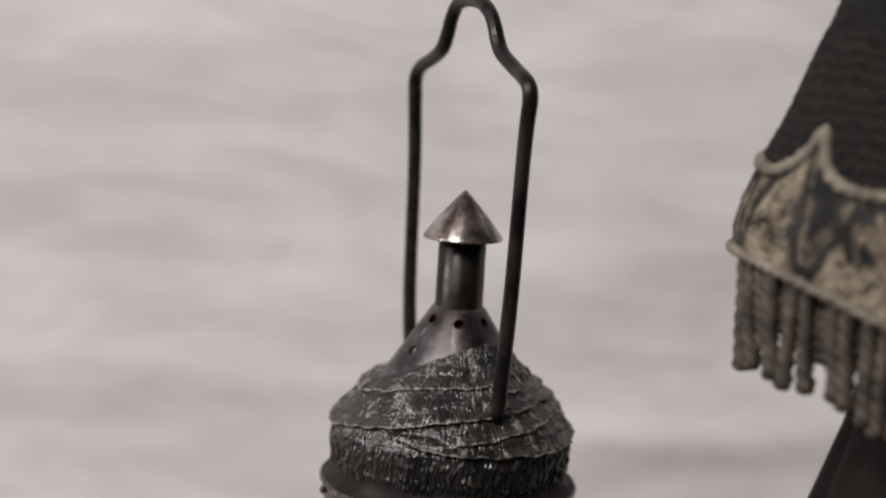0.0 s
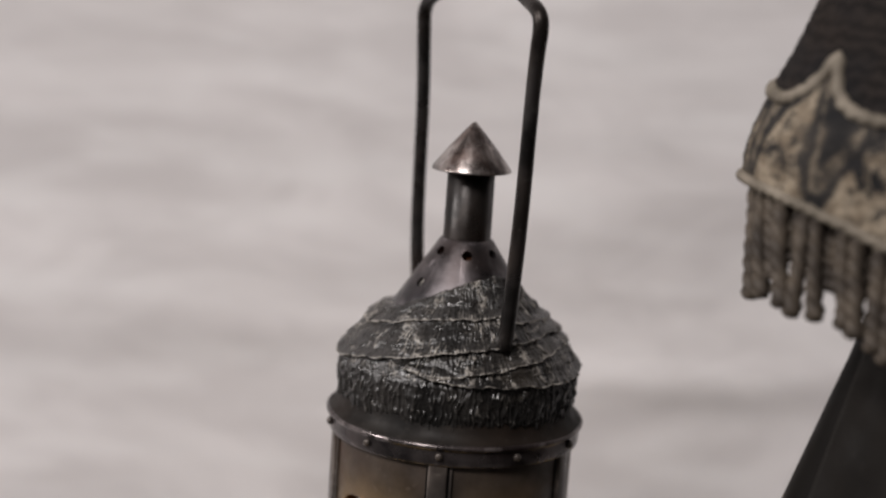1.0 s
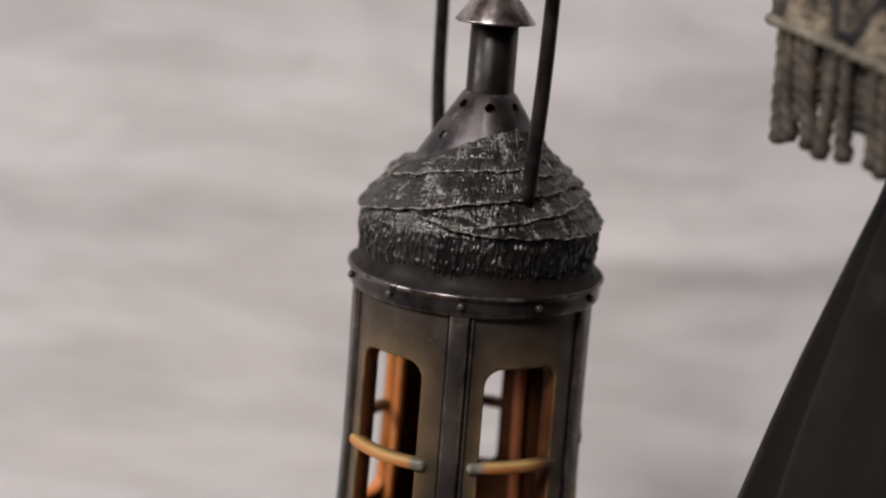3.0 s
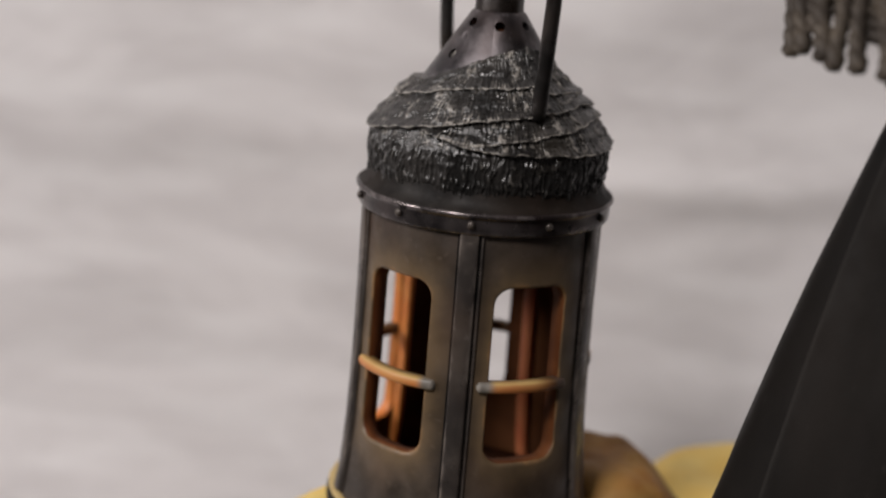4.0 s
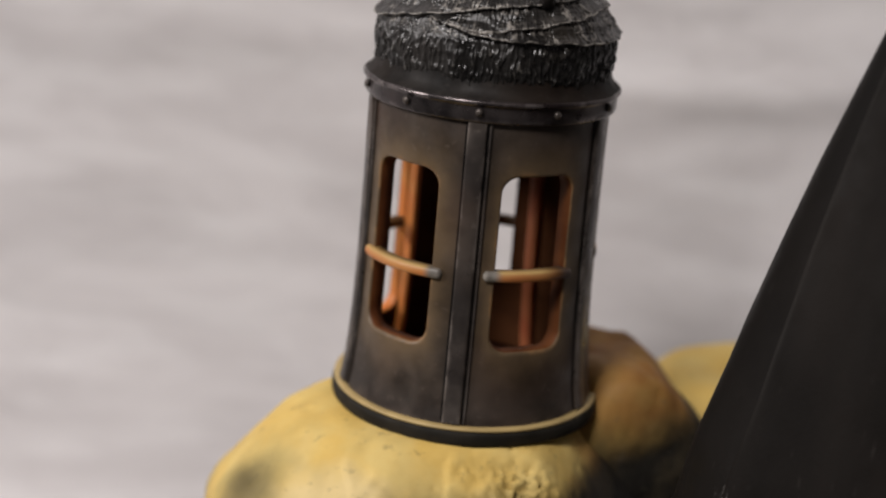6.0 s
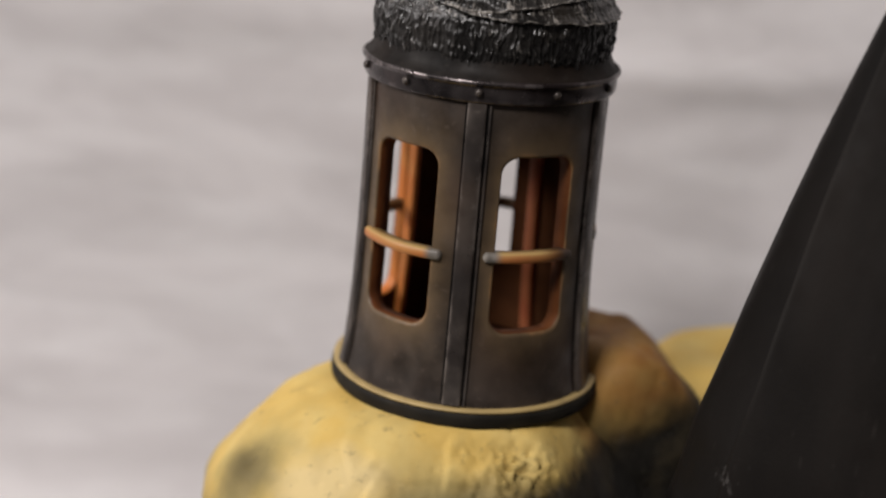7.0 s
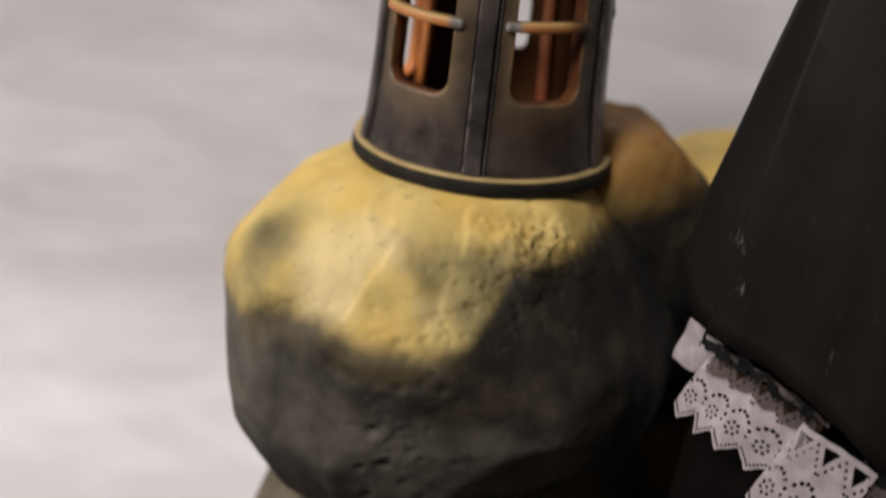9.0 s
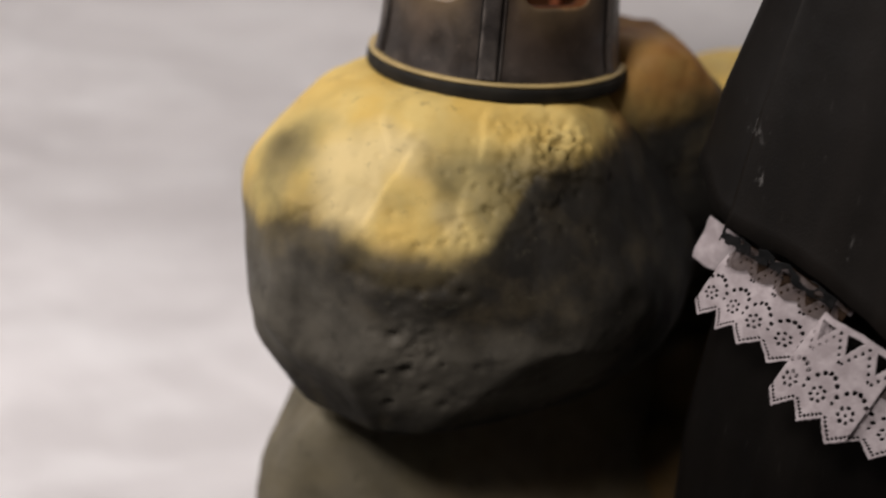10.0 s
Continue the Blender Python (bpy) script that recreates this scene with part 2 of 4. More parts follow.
def grid_surface(f, nu, nv, wrap=False):
    """A bmesh of f(u, v), with u and v from 0 to 1."""
    bm = bmesh.new()
    vs = [[bm.verts.new([CM * c for c in f(i / nu, j / nv)]) for j in range(nv + 1)] for i in range(nu if wrap else nu + 1)]
    for i in range(nu):
        for j in range(nv):
            a, b = vs[i], vs[(i + 1) % len(vs)]
            bm.faces.new((a[j], b[j], b[j + 1], a[j + 1]))
    bmesh.ops.recalc_face_normals(bm, faces=bm.faces)
    return bm


def lathe(profile, n=120, wobble=0.0):
    """A closed ring of the profile (radius, height), turned about the z axis."""
    bm = bmesh.new()
    rings = []
    for i in range(n):
        a = 2 * math.pi * i / n
        row = []
        for r, z in profile:
            q = r + wobble * noise.noise(Vector((3 * math.sin(a), 3 * math.cos(a), z)))
            row.append(bm.verts.new((CM * q * math.sin(a), -CM * q * math.cos(a), CM * z)))
        rings.append(row)
    for i in range(n):
        a, b = rings[i], rings[(i + 1) % n]
        for j in range(len(profile) - 1):
            bm.faces.new((a[j], b[j], b[j + 1], a[j + 1]))
    bmesh.ops.recalc_face_normals(bm, faces=bm.faces)
    return bm


def spline(pts, per=8):
    """A smooth line through the points (Catmull-Rom)."""
    P = [Vector(p) for p in pts]
    P = [2 * P[0] - P[1], *P, 2 * P[-1] - P[-2]]
    out = []
    for i in range(1, len(P) - 2):
        a, b, c, d = P[i - 1:i + 3]
        for k in range(per):
            t = k / per
            out.append(0.5 * (2 * b + (c - a) * t + (2 * a - 5 * b + 4 * c - d) * t * t + (3 * b - a - 3 * c + d) * t ** 3))
    return out + [P[-2]]


def tube_mesh(pts, radius, sides=14, twist=0.0, lobes=0, caps=True):
    """A tube along pts; radius is a number or a function of 0 to 1; lobes makes a twisted cord of strands."""
    bm = bmesh.new()
    P = [Vector(p) for p in pts]
    up = Vector((0.3, 0.2, 1)).normalized()
    rings = []
    for i, p in enumerate(P):
        d = (P[min(i + 1, len(P) - 1)] - P[max(i - 1, 0)]).normalized()
        s = d.cross(up)
        s = s.normalized() if s.length > 1e-4 else Vector((1, 0, 0))
        up = s.cross(d).normalized()
        r = radius(i / (len(P) - 1)) if callable(radius) else radius
        row = []
        for k in range(sides):
            a = 2 * math.pi * k / sides
            q = r * (1 + (0.13 * math.cos(lobes * (a - twist * i)) if lobes else 0))
            row.append(bm.verts.new(CM * (p + q * (math.cos(a) * s + math.sin(a) * up))))
        rings.append(row)
    for a, b in zip(rings, rings[1:]):
        for k in range(sides):
            bm.faces.new((a[k], a[(k + 1) % sides], b[(k + 1) % sides], b[k]))
    if caps:
        bm.faces.new(rings[0][::-1])
        bm.faces.new(rings[-1])
    bmesh.ops.recalc_face_normals(bm, faces=bm.faces)
    return bm


def table(xs, ys):
    return lambda v: float(np.interp(v, xs, ys))


def step(x, lo, hi):
    t = min(1.0, max(0.0, (x - lo) / (hi - lo)))
    return t * t * (3 - 2 * t)


def box(x0, x1, y0, y1, z0, z1):
    bm = bmesh.new()
    bmesh.ops.create_cube(bm, size=1)
    for v in bm.verts:
        v.co = CM * Vector((x0 + (v.co.x + .5) * (x1 - x0), y0 + (v.co.y + .5) * (y1 - y0), z0 + (v.co.z + .5) * (z1 - z0)))
    return bm


# ---- the setting: a white sweep that rises behind, on a dark table top ----
FLOOR, HALL_FLOOR = -20.0, -105.0


def sweep(u, v):
    x = -70 + 140 * u
    if v < 0.1:
        y, z = 1 + 7 * v / 0.1, FLOOR
    elif v < 0.4:
        a = (v - 0.1) / 0.3 * math.pi / 2
        y, z = 8 + 9 * math.sin(a), FLOOR + 9 * (1 - math.cos(a))
    else:
        y, z = 17, FLOOR + 9 + 75 * (v - 0.4) / 0.6
    # long soft wrinkles, and one fold that stands out behind the robe
    q = Vector((x * 0.045 + .02 * z, z * 0.30 - .02 * x, 2))
    y += 0.3 * noise.noise(Vector((x * 0.06, z * 0.05, 2))) + 0.15 * noise.noise(q) + 0.06 * noise.noise(q * 2.3)
    d = z - 5.0 - .05 * (x - 7)
    y -= 0.24 * math.exp(-(d / 0.8) ** 2) * step(x, 1, 5) * (1 - step(x, 10, 16))
    return x, y, z


sheet = tagged(part("backdrop", grid_surface(sweep, 300, 300), BACKDROP), "white matt backdrop with faint streaks", "backdrop", kind="structure")
mod = sheet.modifiers.new("thickness", "SOLIDIFY")
mod.thickness, mod.offset = 0.003, 1
tagged(part("display_plinth", box(-75, 75, -70, 24, HALL_FLOOR + .1, FLOOR - .4), PLASTER, smooth=False), "plain dark display plinth under the white backdrop", "plinth")
# the dim hall round it
for name, x0, x1, y0, y1, z0, z1, about in (
        ("floor", -340, 340, -430, 190, HALL_FLOOR - 10, HALL_FLOOR, "plain dark hall floor"), ("ceiling", -340, 340, -430, 190, 275, 285, "plain dark hall ceiling"),
        ("wall_north", -340, 340, 190, 200, HALL_FLOOR - 10, 285, "plain grey hall wall"), ("wall_south", -340, 340, -440, -430, HALL_FLOOR - 10, 285, "plain grey hall wall"),
        ("wall_west", -350, -340, -440, 200, HALL_FLOOR - 10, 285, "plain grey hall wall"), ("wall_east", 340, 350, -440, 200, HALL_FLOOR - 10, 285, "plain grey hall wall")):
    tagged(part(name, box(x0, x1, y0, y1, z0, z1), HALL, smooth=False), about, name.split("_")[0], kind="structure")

# ---- the lantern ----
lantern = tagged(new("lantern"), "dark pewter lantern wound with cloth strips, standing on a yellow boulder", "lantern")
BODY_Z = (0.0, 0.6, 1.4, 2.3, 4.0, 5.7, 7.8)
BODY_R = (3.36, 3.25, 3.18, 3.12, 3.07, 3.05, 3.05)
body_r = table(BODY_Z, BODY_R)
SEAMS = (-5.4, 62.5, 145.0, 217.0, 287.0)
POSTS = (-5.3, 62.5, 144.5, 225.3, 287.0)
WALL_T = 0.40


def on_body(deg, z, out=0.0):
    a, r = math.radians(deg), body_r(z) + out
    return r * math.sin(a), -r * math.cos(a), z


def panel(a0, a1, mid, half, jamb):
    """One curved panel between two seams, with a rounded window cut through it."""
    z0, z1, w0, w1, rad = 0.0, 7.8, 1.15 if 200 < mid < 300 else 1.94, 6.42, 0.44
    deg = lambda cm: math.degrees(cm / 3.07)
    hw = half * math.pi / 180 * 3.07
    n = 24
    loop = []
    for cx, cz, s in ((hw - rad, w1 - rad, 0), (-hw + rad, w1 - rad, 90), (-hw + rad, w0 + rad, 180), (hw - rad, w0 + rad, 270)):
        loop += [(cx + rad * math.cos(math.radians(s + 90 * k / 8)), cz + rad * math.sin(math.radians(s + 90 * k / 8))) for k in range(9)]
    dense = []
    for i, (x, z) in enumerate(loop):
        x2, z2 = loop[(i + 1) % len(loop)]
        m = max(1, int(math.hypot(x2 - x, z2 - z) / 0.16))
        dense += [(x + (x2 - x) * k / m, z + (z2 - z) * k / m) for k in range(m)]
    lo, hi = (a0 - mid) * math.pi / 180 * 3.07, (a1 - mid) * math.pi / 180 * 3.07
    cz = (w0 + w1) / 2
    bm = bmesh.new()
    paint_at = []

    def edge(x, z):
        dx, dz = x, z - cz
        k = min((hi if dx > 0 else lo) / dx if abs(dx) > 1e-6 else 1e9, ((z1 if dz > 0 else z0) - cz) / dz if abs(dz) > 1e-6 else 1e9)
        return dx * k, cz + dz * k

    def vert(x, z, out, p):
        paint_at.append(p)
        return bm.verts.new([CM * c for c in on_body(mid + deg(x), z, out)])
    steps = (0, 0.02, 0.06, 0.12, 0.2, 0.3, 0.42, 0.56, 0.7, 0.85, 1.0)
    rows = []
    for x, z in dense:
        ex, ez = edge(x, z)
        outer, inner = [], []
        for s_ in steps:
            px, pz = x + (ex - x) * s_, z + (ez - z) * s_
            d = math.hypot(px - x, pz - z)
            p = math.exp(-(d / 0.66) ** 0.95)
            outer.append(vert(px, pz, -0.04 if s_ == 0 else 0, p))
            inner.append(vert(px, pz, -WALL_T, 1))
        rows.append((outer, inner))
    for (o, i), (o2, i2) in zip(rows, rows[1:] + rows[:1]):
        for k in range(len(steps) - 1):
            bm.faces.new((o[k], o2[k], o2[k + 1], o[k + 1]))
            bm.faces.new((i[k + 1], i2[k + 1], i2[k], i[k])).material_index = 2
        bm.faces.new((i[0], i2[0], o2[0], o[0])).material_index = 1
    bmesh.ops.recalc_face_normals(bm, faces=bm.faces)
    ob = part("panel", bm, (PANEL, jamb, INNER_BROWN), lantern, "curved dark panel with a rounded window edged in orange")
    store(ob, "paint", paint_at)
    return ob


def rail(pts_norm, half_w, proud, name, mat, label=""):
    """A bar with rounded edges along a list of (point, side, outward)."""
    prof = [(-half_w, 0), (-half_w, proud * .6), (-half_w * .93, proud * .86), (-half_w * .74, proud), (0, proud * 1.04), (half_w * .74, proud), (half_w * .93, proud * .86), (half_w, proud * .6), (half_w, 0), (half_w * .6, -.06), (-half_w * .6, -.06)]
    bm = bmesh.new()
    rows = []
    for p, sd, o in pts_norm:
        rows.append([bm.verts.new(CM * (Vector(p) + sd * a + o * b)) for a, b in prof])
    for a, b in zip(rows, rows[1:]):
        for k in range(len(prof)):
            bm.faces.new((a[k], a[(k + 1) % len(prof)], b[(k + 1) % len(prof)], b[k]))
    bm.faces.new(rows[0][::-1])
    bm.faces.new(rows[-1])
    bmesh.ops.recalc_face_normals(bm, faces=bm.faces)
    ob = part(name, bm, mat, lantern, label)
    ob.data.set_sharp_from_angle(angle=radians(50))
    store(ob, "wear", [0, .5, 1, .5, 0, .5, 1, .5, 0, 0, 0] * len(rows))
    return ob


WINDOWS = ((27.4, 18.6), (103.7, 18.6), (178.6, 20.0), (248.3, 20.8), (320.6, 18.6))
for i, (mid, half) in enumerate(WINDOWS):
    a0, a1 = SEAMS[i], SEAMS[(i + 1) % 5] + (360 if i == 4 else 0)
    # jambs: the lit rear one bright orange, the rest darkened for shade
    panel(a0, a1, mid, half, ORANGE if i == 3 else SHADED_ORANGE)
for k, sdeg in enumerate(SEAMS):
    a = math.radians(sdeg)
    side, out = Vector((math.cos(a), math.sin(a), 0)), Vector((math.sin(a), -math.cos(a), 0))
    zs = [0.10 + 7.65 * j / 24 for j in range(25)]
    rail([(Vector(on_body(sdeg, z)) + side * .03, side, out) for z in zs], 0.235, 0.10, "seam_strip", SEAM)
    for off, wide, high, mat in ((-.225, .03, .012, BLACKENED), (.29, .035, .012, BLACKENED), (.352, .03, .045, SEAM)):
        rail([(Vector(on_body(sdeg, z)) + side * off, side, out) for z in zs], wide, high, "seam_lip", mat)
    a = math.radians(POSTS[k])
    side, out = Vector((math.cos(a), math.sin(a), 0)), Vector((math.sin(a), -math.cos(a), 0))
    rail([(on_body(POSTS[k], z, -WALL_T), side, -out) for z in zs], 0.10 if k == 3 else 0.18, 0.24 if k == 3 else 0.16, "inner_post", SHADED_RED if k == 2 else ORANGE, "inner post painted red-brown for shade" if k == 2 else "orange painted inner post")


def cross_bar(mid, half):
    """A bowed bar across a window, square in section with worn edges and rounded ends."""
    rear = 150 < mid < 300
    z0 = 3.66 if rear else 3.84 if mid > 300 else 3.92
    deep = -0.12 if 200 < mid < 300 else -0.10 if 90 < mid < 110 else 0.0
    wide = [(-.128, -.20), (-.128, .045), (-.118, .085), (-.088, .112), (0, .125), (.088, .112), (.118, .085), (.128, .045), (.128, -.20)]
    top = [0, 0, 0, 0, .1, .55, 1, 1, 1]
    bm = bmesh.new()
    rows, marks = [], []
    for j in range(49):
        t = j / 24 - 1
        d = mid + (half + 5.4 - (2.6 * (j / 48) if mid < 60 else 0)) * t
        a = math.radians(d)
        p = Vector(on_body(d, z0 - (.05 * max(t, 0) ** 2 if mid < 60 else 0), deep + .05 * math.cos(t * 1.45)))
        out = Vector((math.sin(a), -math.cos(a), 0))
        k = 1 if abs(t) < .94 else math.sqrt(max(.12, 1 - ((abs(t) - .94) / .062) ** 2))
        rows.append([bm.verts.new(CM * (p + Vector((0, 0, v * k)) + out * (w * (k if w > 0 else 1)))) for v, w in wide])
        bare = step(abs(t), .62, .80) * (0 if mid > 300 and t < 0 else 1)
        # front right bar darkens towards its right end; rear bars dark all along
        darkened = .9 * step(t, .05, .75) if mid < 60 else .8 if rear else 0
        marks += [(q, bare, darkened) for q in top]
    for a, b in zip(rows, rows[1:]):
        for k in range(len(wide)):
            bm.faces.new((a[k], a[(k + 1) % len(wide)], b[(k + 1) % len(wide)], b[k]))
    bm.faces.new(rows[0][::-1])
    bm.faces.new(rows[-1])
    bmesh.ops.recalc_face_normals(bm, faces=bm.faces)
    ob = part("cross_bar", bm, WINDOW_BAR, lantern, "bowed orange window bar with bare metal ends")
    for k, nm in enumerate(("top", "bare", "darkened")):
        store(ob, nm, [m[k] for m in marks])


for mid, half in WINDOWS:
    cross_bar(mid, half)

base = part("base_ring", lathe([(3.1, -.45), (3.52, -.45), (3.565, -.42), (3.585, -.36), (3.58, -.16), (3.555, -.08), (3.50, -.05), (3.2, -.05)], 160), RING, lantern)
part("rim", lathe([(3.3, -.06), (3.50, -.06), (3.54, -.03), (3.54, .01), (3.48, .04), (3.3, .03)], 160), YELLOW_RIM, base, "thin yellow rim")
part("floor_plate", lathe([(0.02, .04), (3.2, .04), (3.2, -.1)]), INNER_BROWN, lantern)
part("top_plate", lathe([(0.02, 7.7), (2.9, 7.7), (3.0, 7.8)]), INNER_BROWN, lantern)
band = part("band", lathe([(3.0, 7.72), (3.13, 7.72), (3.17, 7.735), (3.20, 7.78), (3.205, 7.95), (3.21, 8.10), (3.22, 8.14), (3.255, 8.16), (3.285, 8.19), (3.29, 8.23), (3.27, 8.27), (3.22, 8.295), (3.0, 8.30)], 240, 0.012), BAND, lantern)
store(band, "wear", [0, .3, .9, .7, 0, 0, .2, .5, 1, 1, .8, .2, 0] * 240)
part("neck", lathe([(3.24, 8.28), (3.19, 8.32), (3.10, 8.40), (3.02, 8.53), (2.97, 8.72), (2.9, 9.0)], 160, .04), NECK, lantern, "dark metal collar above the band")
rivet_bm = bmesh.new()
bmesh.ops.create_icosphere(rivet_bm, subdivisions=2, radius=0.105 * CM)
for v in rivet_bm.verts:
    v.co.y *= 0.75
rivet = part("rivet", rivet_bm, SEAM, band)
store(rivet, "wear", [.5 * step(v.co.z / CM, 0, .09) for v in rivet.data.vertices])
angles = [-72.8 + 34.15 * k for k in range(5)] + [63.8 + 37.2 * k for k in range(1, 6)]
for k, d in enumerate(angles):
    ob = rivet if k == 0 else rivet.copy()
    if k:
        scene.collection.objects.link(ob)
    a = math.radians(d)
    ob.matrix_basis = pose(CM * 3.25 * math.sin(a), -CM * 3.25 * math.cos(a), CM * 8.0, 0, 0, d)

# the cloth winding
wrap_z = (8.45, 8.9, 9.3, 9.6, 10.0, 10.4, 10.9, 11.4, 12.2)
wrap_r = (2.93, 3.0, 3.02, 2.99, 2.82, 2.53, 2.06, 1.57, 1.0)
base_r = table(wrap_z, wrap_r)
TOP_EDGE = table((-180, -120, -60, -35, 2, 45, 100, 180), (11.0, 10.9, 11.06, 11.4, 11.82, 12.0, 11.6, 11.0))
# (lower edge of a strip by angle, how far it stands out, from which angle on)
STRIPS = (
    (table((-180, -67, -43, -25, 0, 28, 42, 88, 180), (10.6, 10.62, 10.82, 10.96, 11.06, 11.14, 10.98, 10.88, 10.6)), .11, -400),
    (table((-180, -75, -48, -36, -10, 20, 34, 58, 110, 180), (9.9, 9.69, 9.97, 10.05, 10.32, 10.49, 10.54, 10.66, 10.5, 9.9)), .16, -400),
    (table((-180, -36, -6, 10, 31, 63, 90, 180), (9.8, 10.0, 9.83, 9.94, 10.1, 10.31, 10.35, 9.8)), .13, -30),
    (table((-180, -75, -36, -20, -6, 10, 25, 47, 71, 180), (9.75, 9.85, 9.99, 9.87, 9.74, 9.68, 9.63, 9.63, 9.64, 9.75)), .14, -40),
    (table((-180, 30, 50, 80, 180), (10.4, 10.7, 10.78, 10.9, 10.4)), .11, 40),
)
wear = []
NA, NZ = 1000, 230


def winding(u, v):
    deg = -180 + 360 * u
    a = math.radians(deg)
    z = 8.3 + 3.8 * v
    r = base_r(z)
    p = Vector((math.sin(a) * 3, -math.cos(a) * 3, z))
    jag = 0.05 * noise.noise(p * 2.1) + 0.02 * noise.noise(p * 7)
    w = 0.0
    h = 0.0
    for f, amp, start in STRIPS:
        on = step(deg, start, start + 14) if start > -300 else 1.0
        d = z - f(deg) + jag
        if d > -0.05:
            h = max(h, on * 1.3 * amp * step(d, -0.05, 0.04) * math.exp(-max(d, 0) / 0.40))
        k = on * math.exp(-((d - .02) / 0.032) ** 2)
        h += 0.05 * k * (0.6 + noise.noise(p * 6)) + on * .02 * math.sin(d * 21 + 2 * noise.noise(p)) * step(d, 0, .1) * (1 - step(d, .35, .6))
        w = max(w, 1.25 * k)
    r += h - 0.03 + 0.02 * noise.noise(p * 1.3)
    # threads: upright ribs, longer and looser in the frayed skirt at the foot
    arc = math.radians(deg) * 3 + .06 * noise.noise(p * 2.7) + .025 * noise.noise(p * 6.1)
    thread = 1 - 2 * abs(noise.noise(Vector((arc * 11.5 + .5 * noise.noise(p * 5), z * 2.4, 3.3))))
    weft = 1 - 2 * abs(noise.noise(Vector((arc * 2.6, z * 11, 7))))
    patchy = step(noise.noise(p * 1.7 + Vector((4, 0, 0))) + .4 * noise.noise(p * 5), -0.25, 0.35)
    rib = (0.45 + 0.55 * patchy) * (max(thread, 0) ** 2 * (0.6 + 0.7 * noise.noise(p * 4.0)) + 0.6 * max(weft, 0) ** 3)
    skirt = 1 - step(z, 9.55 + jag, 9.75 + jag)
    strand = 1 - 2.1 * abs(noise.noise(Vector((arc * 10.5 + .55 * noise.noise(p * 3.2), z * 1.7, 9.1))))
    knot = noise.noise(Vector((arc * 7, z * 6, 1.7)))
    loose = max(strand, 0) ** 1.6 * (0.75 + 0.9 * knot)
    foot = step(z + 0.34 * noise.noise(Vector((arc * 4.2, 0, 4))) + .12 * noise.noise(Vector((arc * 1.1, 0, 14))), 8.47 - .10 * step(deg, 5, 40), 8.62 - .10 * step(deg, 5, 40))
    strand = strand * (.55 + .9 * abs(noise.noise(p * 1.9 + Vector((0, 3, 0)))))
    r += (1 - skirt) * 0.062 * rib + skirt * (foot * (0.02 + 0.07 * loose) - (1 - foot) * .16)
    w = max(w, (1 - skirt) * (0.25 + 0.85 * patchy) * max(0.85 * step(thread, 0.5, 0.92), 0.7 * step(weft, 0.7, 0.96)), 0.46 * skirt * foot * step(loose, 0.36, 0.9))
    top = TOP_EDGE(deg) + 0.8 * jag
    over = step(z, top - 0.01, top + 0.04)
    w = max(w, (0.2 + 0.4 * patchy) * math.exp(-((z - top) / 0.03) ** 2))
    cone_r = 0.62 + (12.75 - z) * 0.655
    r = max(r, cone_r + 0.035) if z > 10.9 else r
    r = r * (1 - over) + (cone_r - 0.06) * over
    wear.append(w)
    return r * math.sin(a), -r * math.cos(a), z


store(part("winding", grid_surface(winding, NA, NZ, True), CLOTH, lantern, "dark frayed cloth strips wound round the shoulder"), "wear", wear)


def cut(ob, cutter):
    """Cuts cutter out of ob for good."""
    mod = ob.modifiers.new("cut", "BOOLEAN")
    mod.object, mod.operation, mod.solver = cutter, "DIFFERENCE", "EXACT"
    me = bpy.data.meshes.new_from_object(ob.evaluated_get(bpy.context.evaluated_depsgraph_get()))
    ob.modifiers.clear()
    ob.data = me
    bpy.data.objects.remove(cutter)


cone = part("cone", lathe([(1.98, 10.7), (0.68, 12.70), (0.60, 12.76), (0.50, 12.76), (0.50, 12.6), (1.80, 10.7), (1.98, 10.7)], 96), CONE, lantern, "worn pewter cone with round vent holes")
pins = bmesh.new()
for d, z, rr in ((3, 12.42, .135), (-49, 12.46, .125), (54, 12.44, .125), (108, 12.44, .12), (-105, 12.45, .12), (164, 12.44, .12), (-157, 12.44, .12), (-53, 11.68, .125), (-95, 11.7, .12)):
    a = math.radians(d)
    m = pose(0, 0, 0, 0, 0, d) @ pose(0, -CM * (0.62 + (12.75 - z) * 0.655), CM * z, 90 - 33, 0, 0)
    bmesh.ops.create_cone(pins, cap_ends=True, segments=14, radius1=rr * CM, radius2=rr * CM, depth=0.5 * CM, matrix=m)
pin_ob = part("pins", pins, INNER_BROWN)
bpy.context.view_layer.update()
cut(cone, pin_ob)
cone.data.shade_smooth()
cone.data.set_sharp_from_angle(angle=radians(35))
part("cone_lining", lathe([(1.7, 10.75), (0.42, 12.62)], 32), INNER_BROWN, lantern)

part("chimney", lathe([(.60, 12.66), (.625, 12.72), (.60, 12.78), (.60, 14.45), (.5, 14.5)], 64, 0.02), BLACKENED, lantern)
cap = part("cap", lathe([(.45, 14.52), (.97, 14.46), (1.0, 14.47), (1.0, 14.495), (.985, 14.53), (.62, 15.0), (.3, 15.37), (.06, 15.64), (0.005, 15.67)], 96, 0.012), CAP, lantern, "bright worn cone cap")

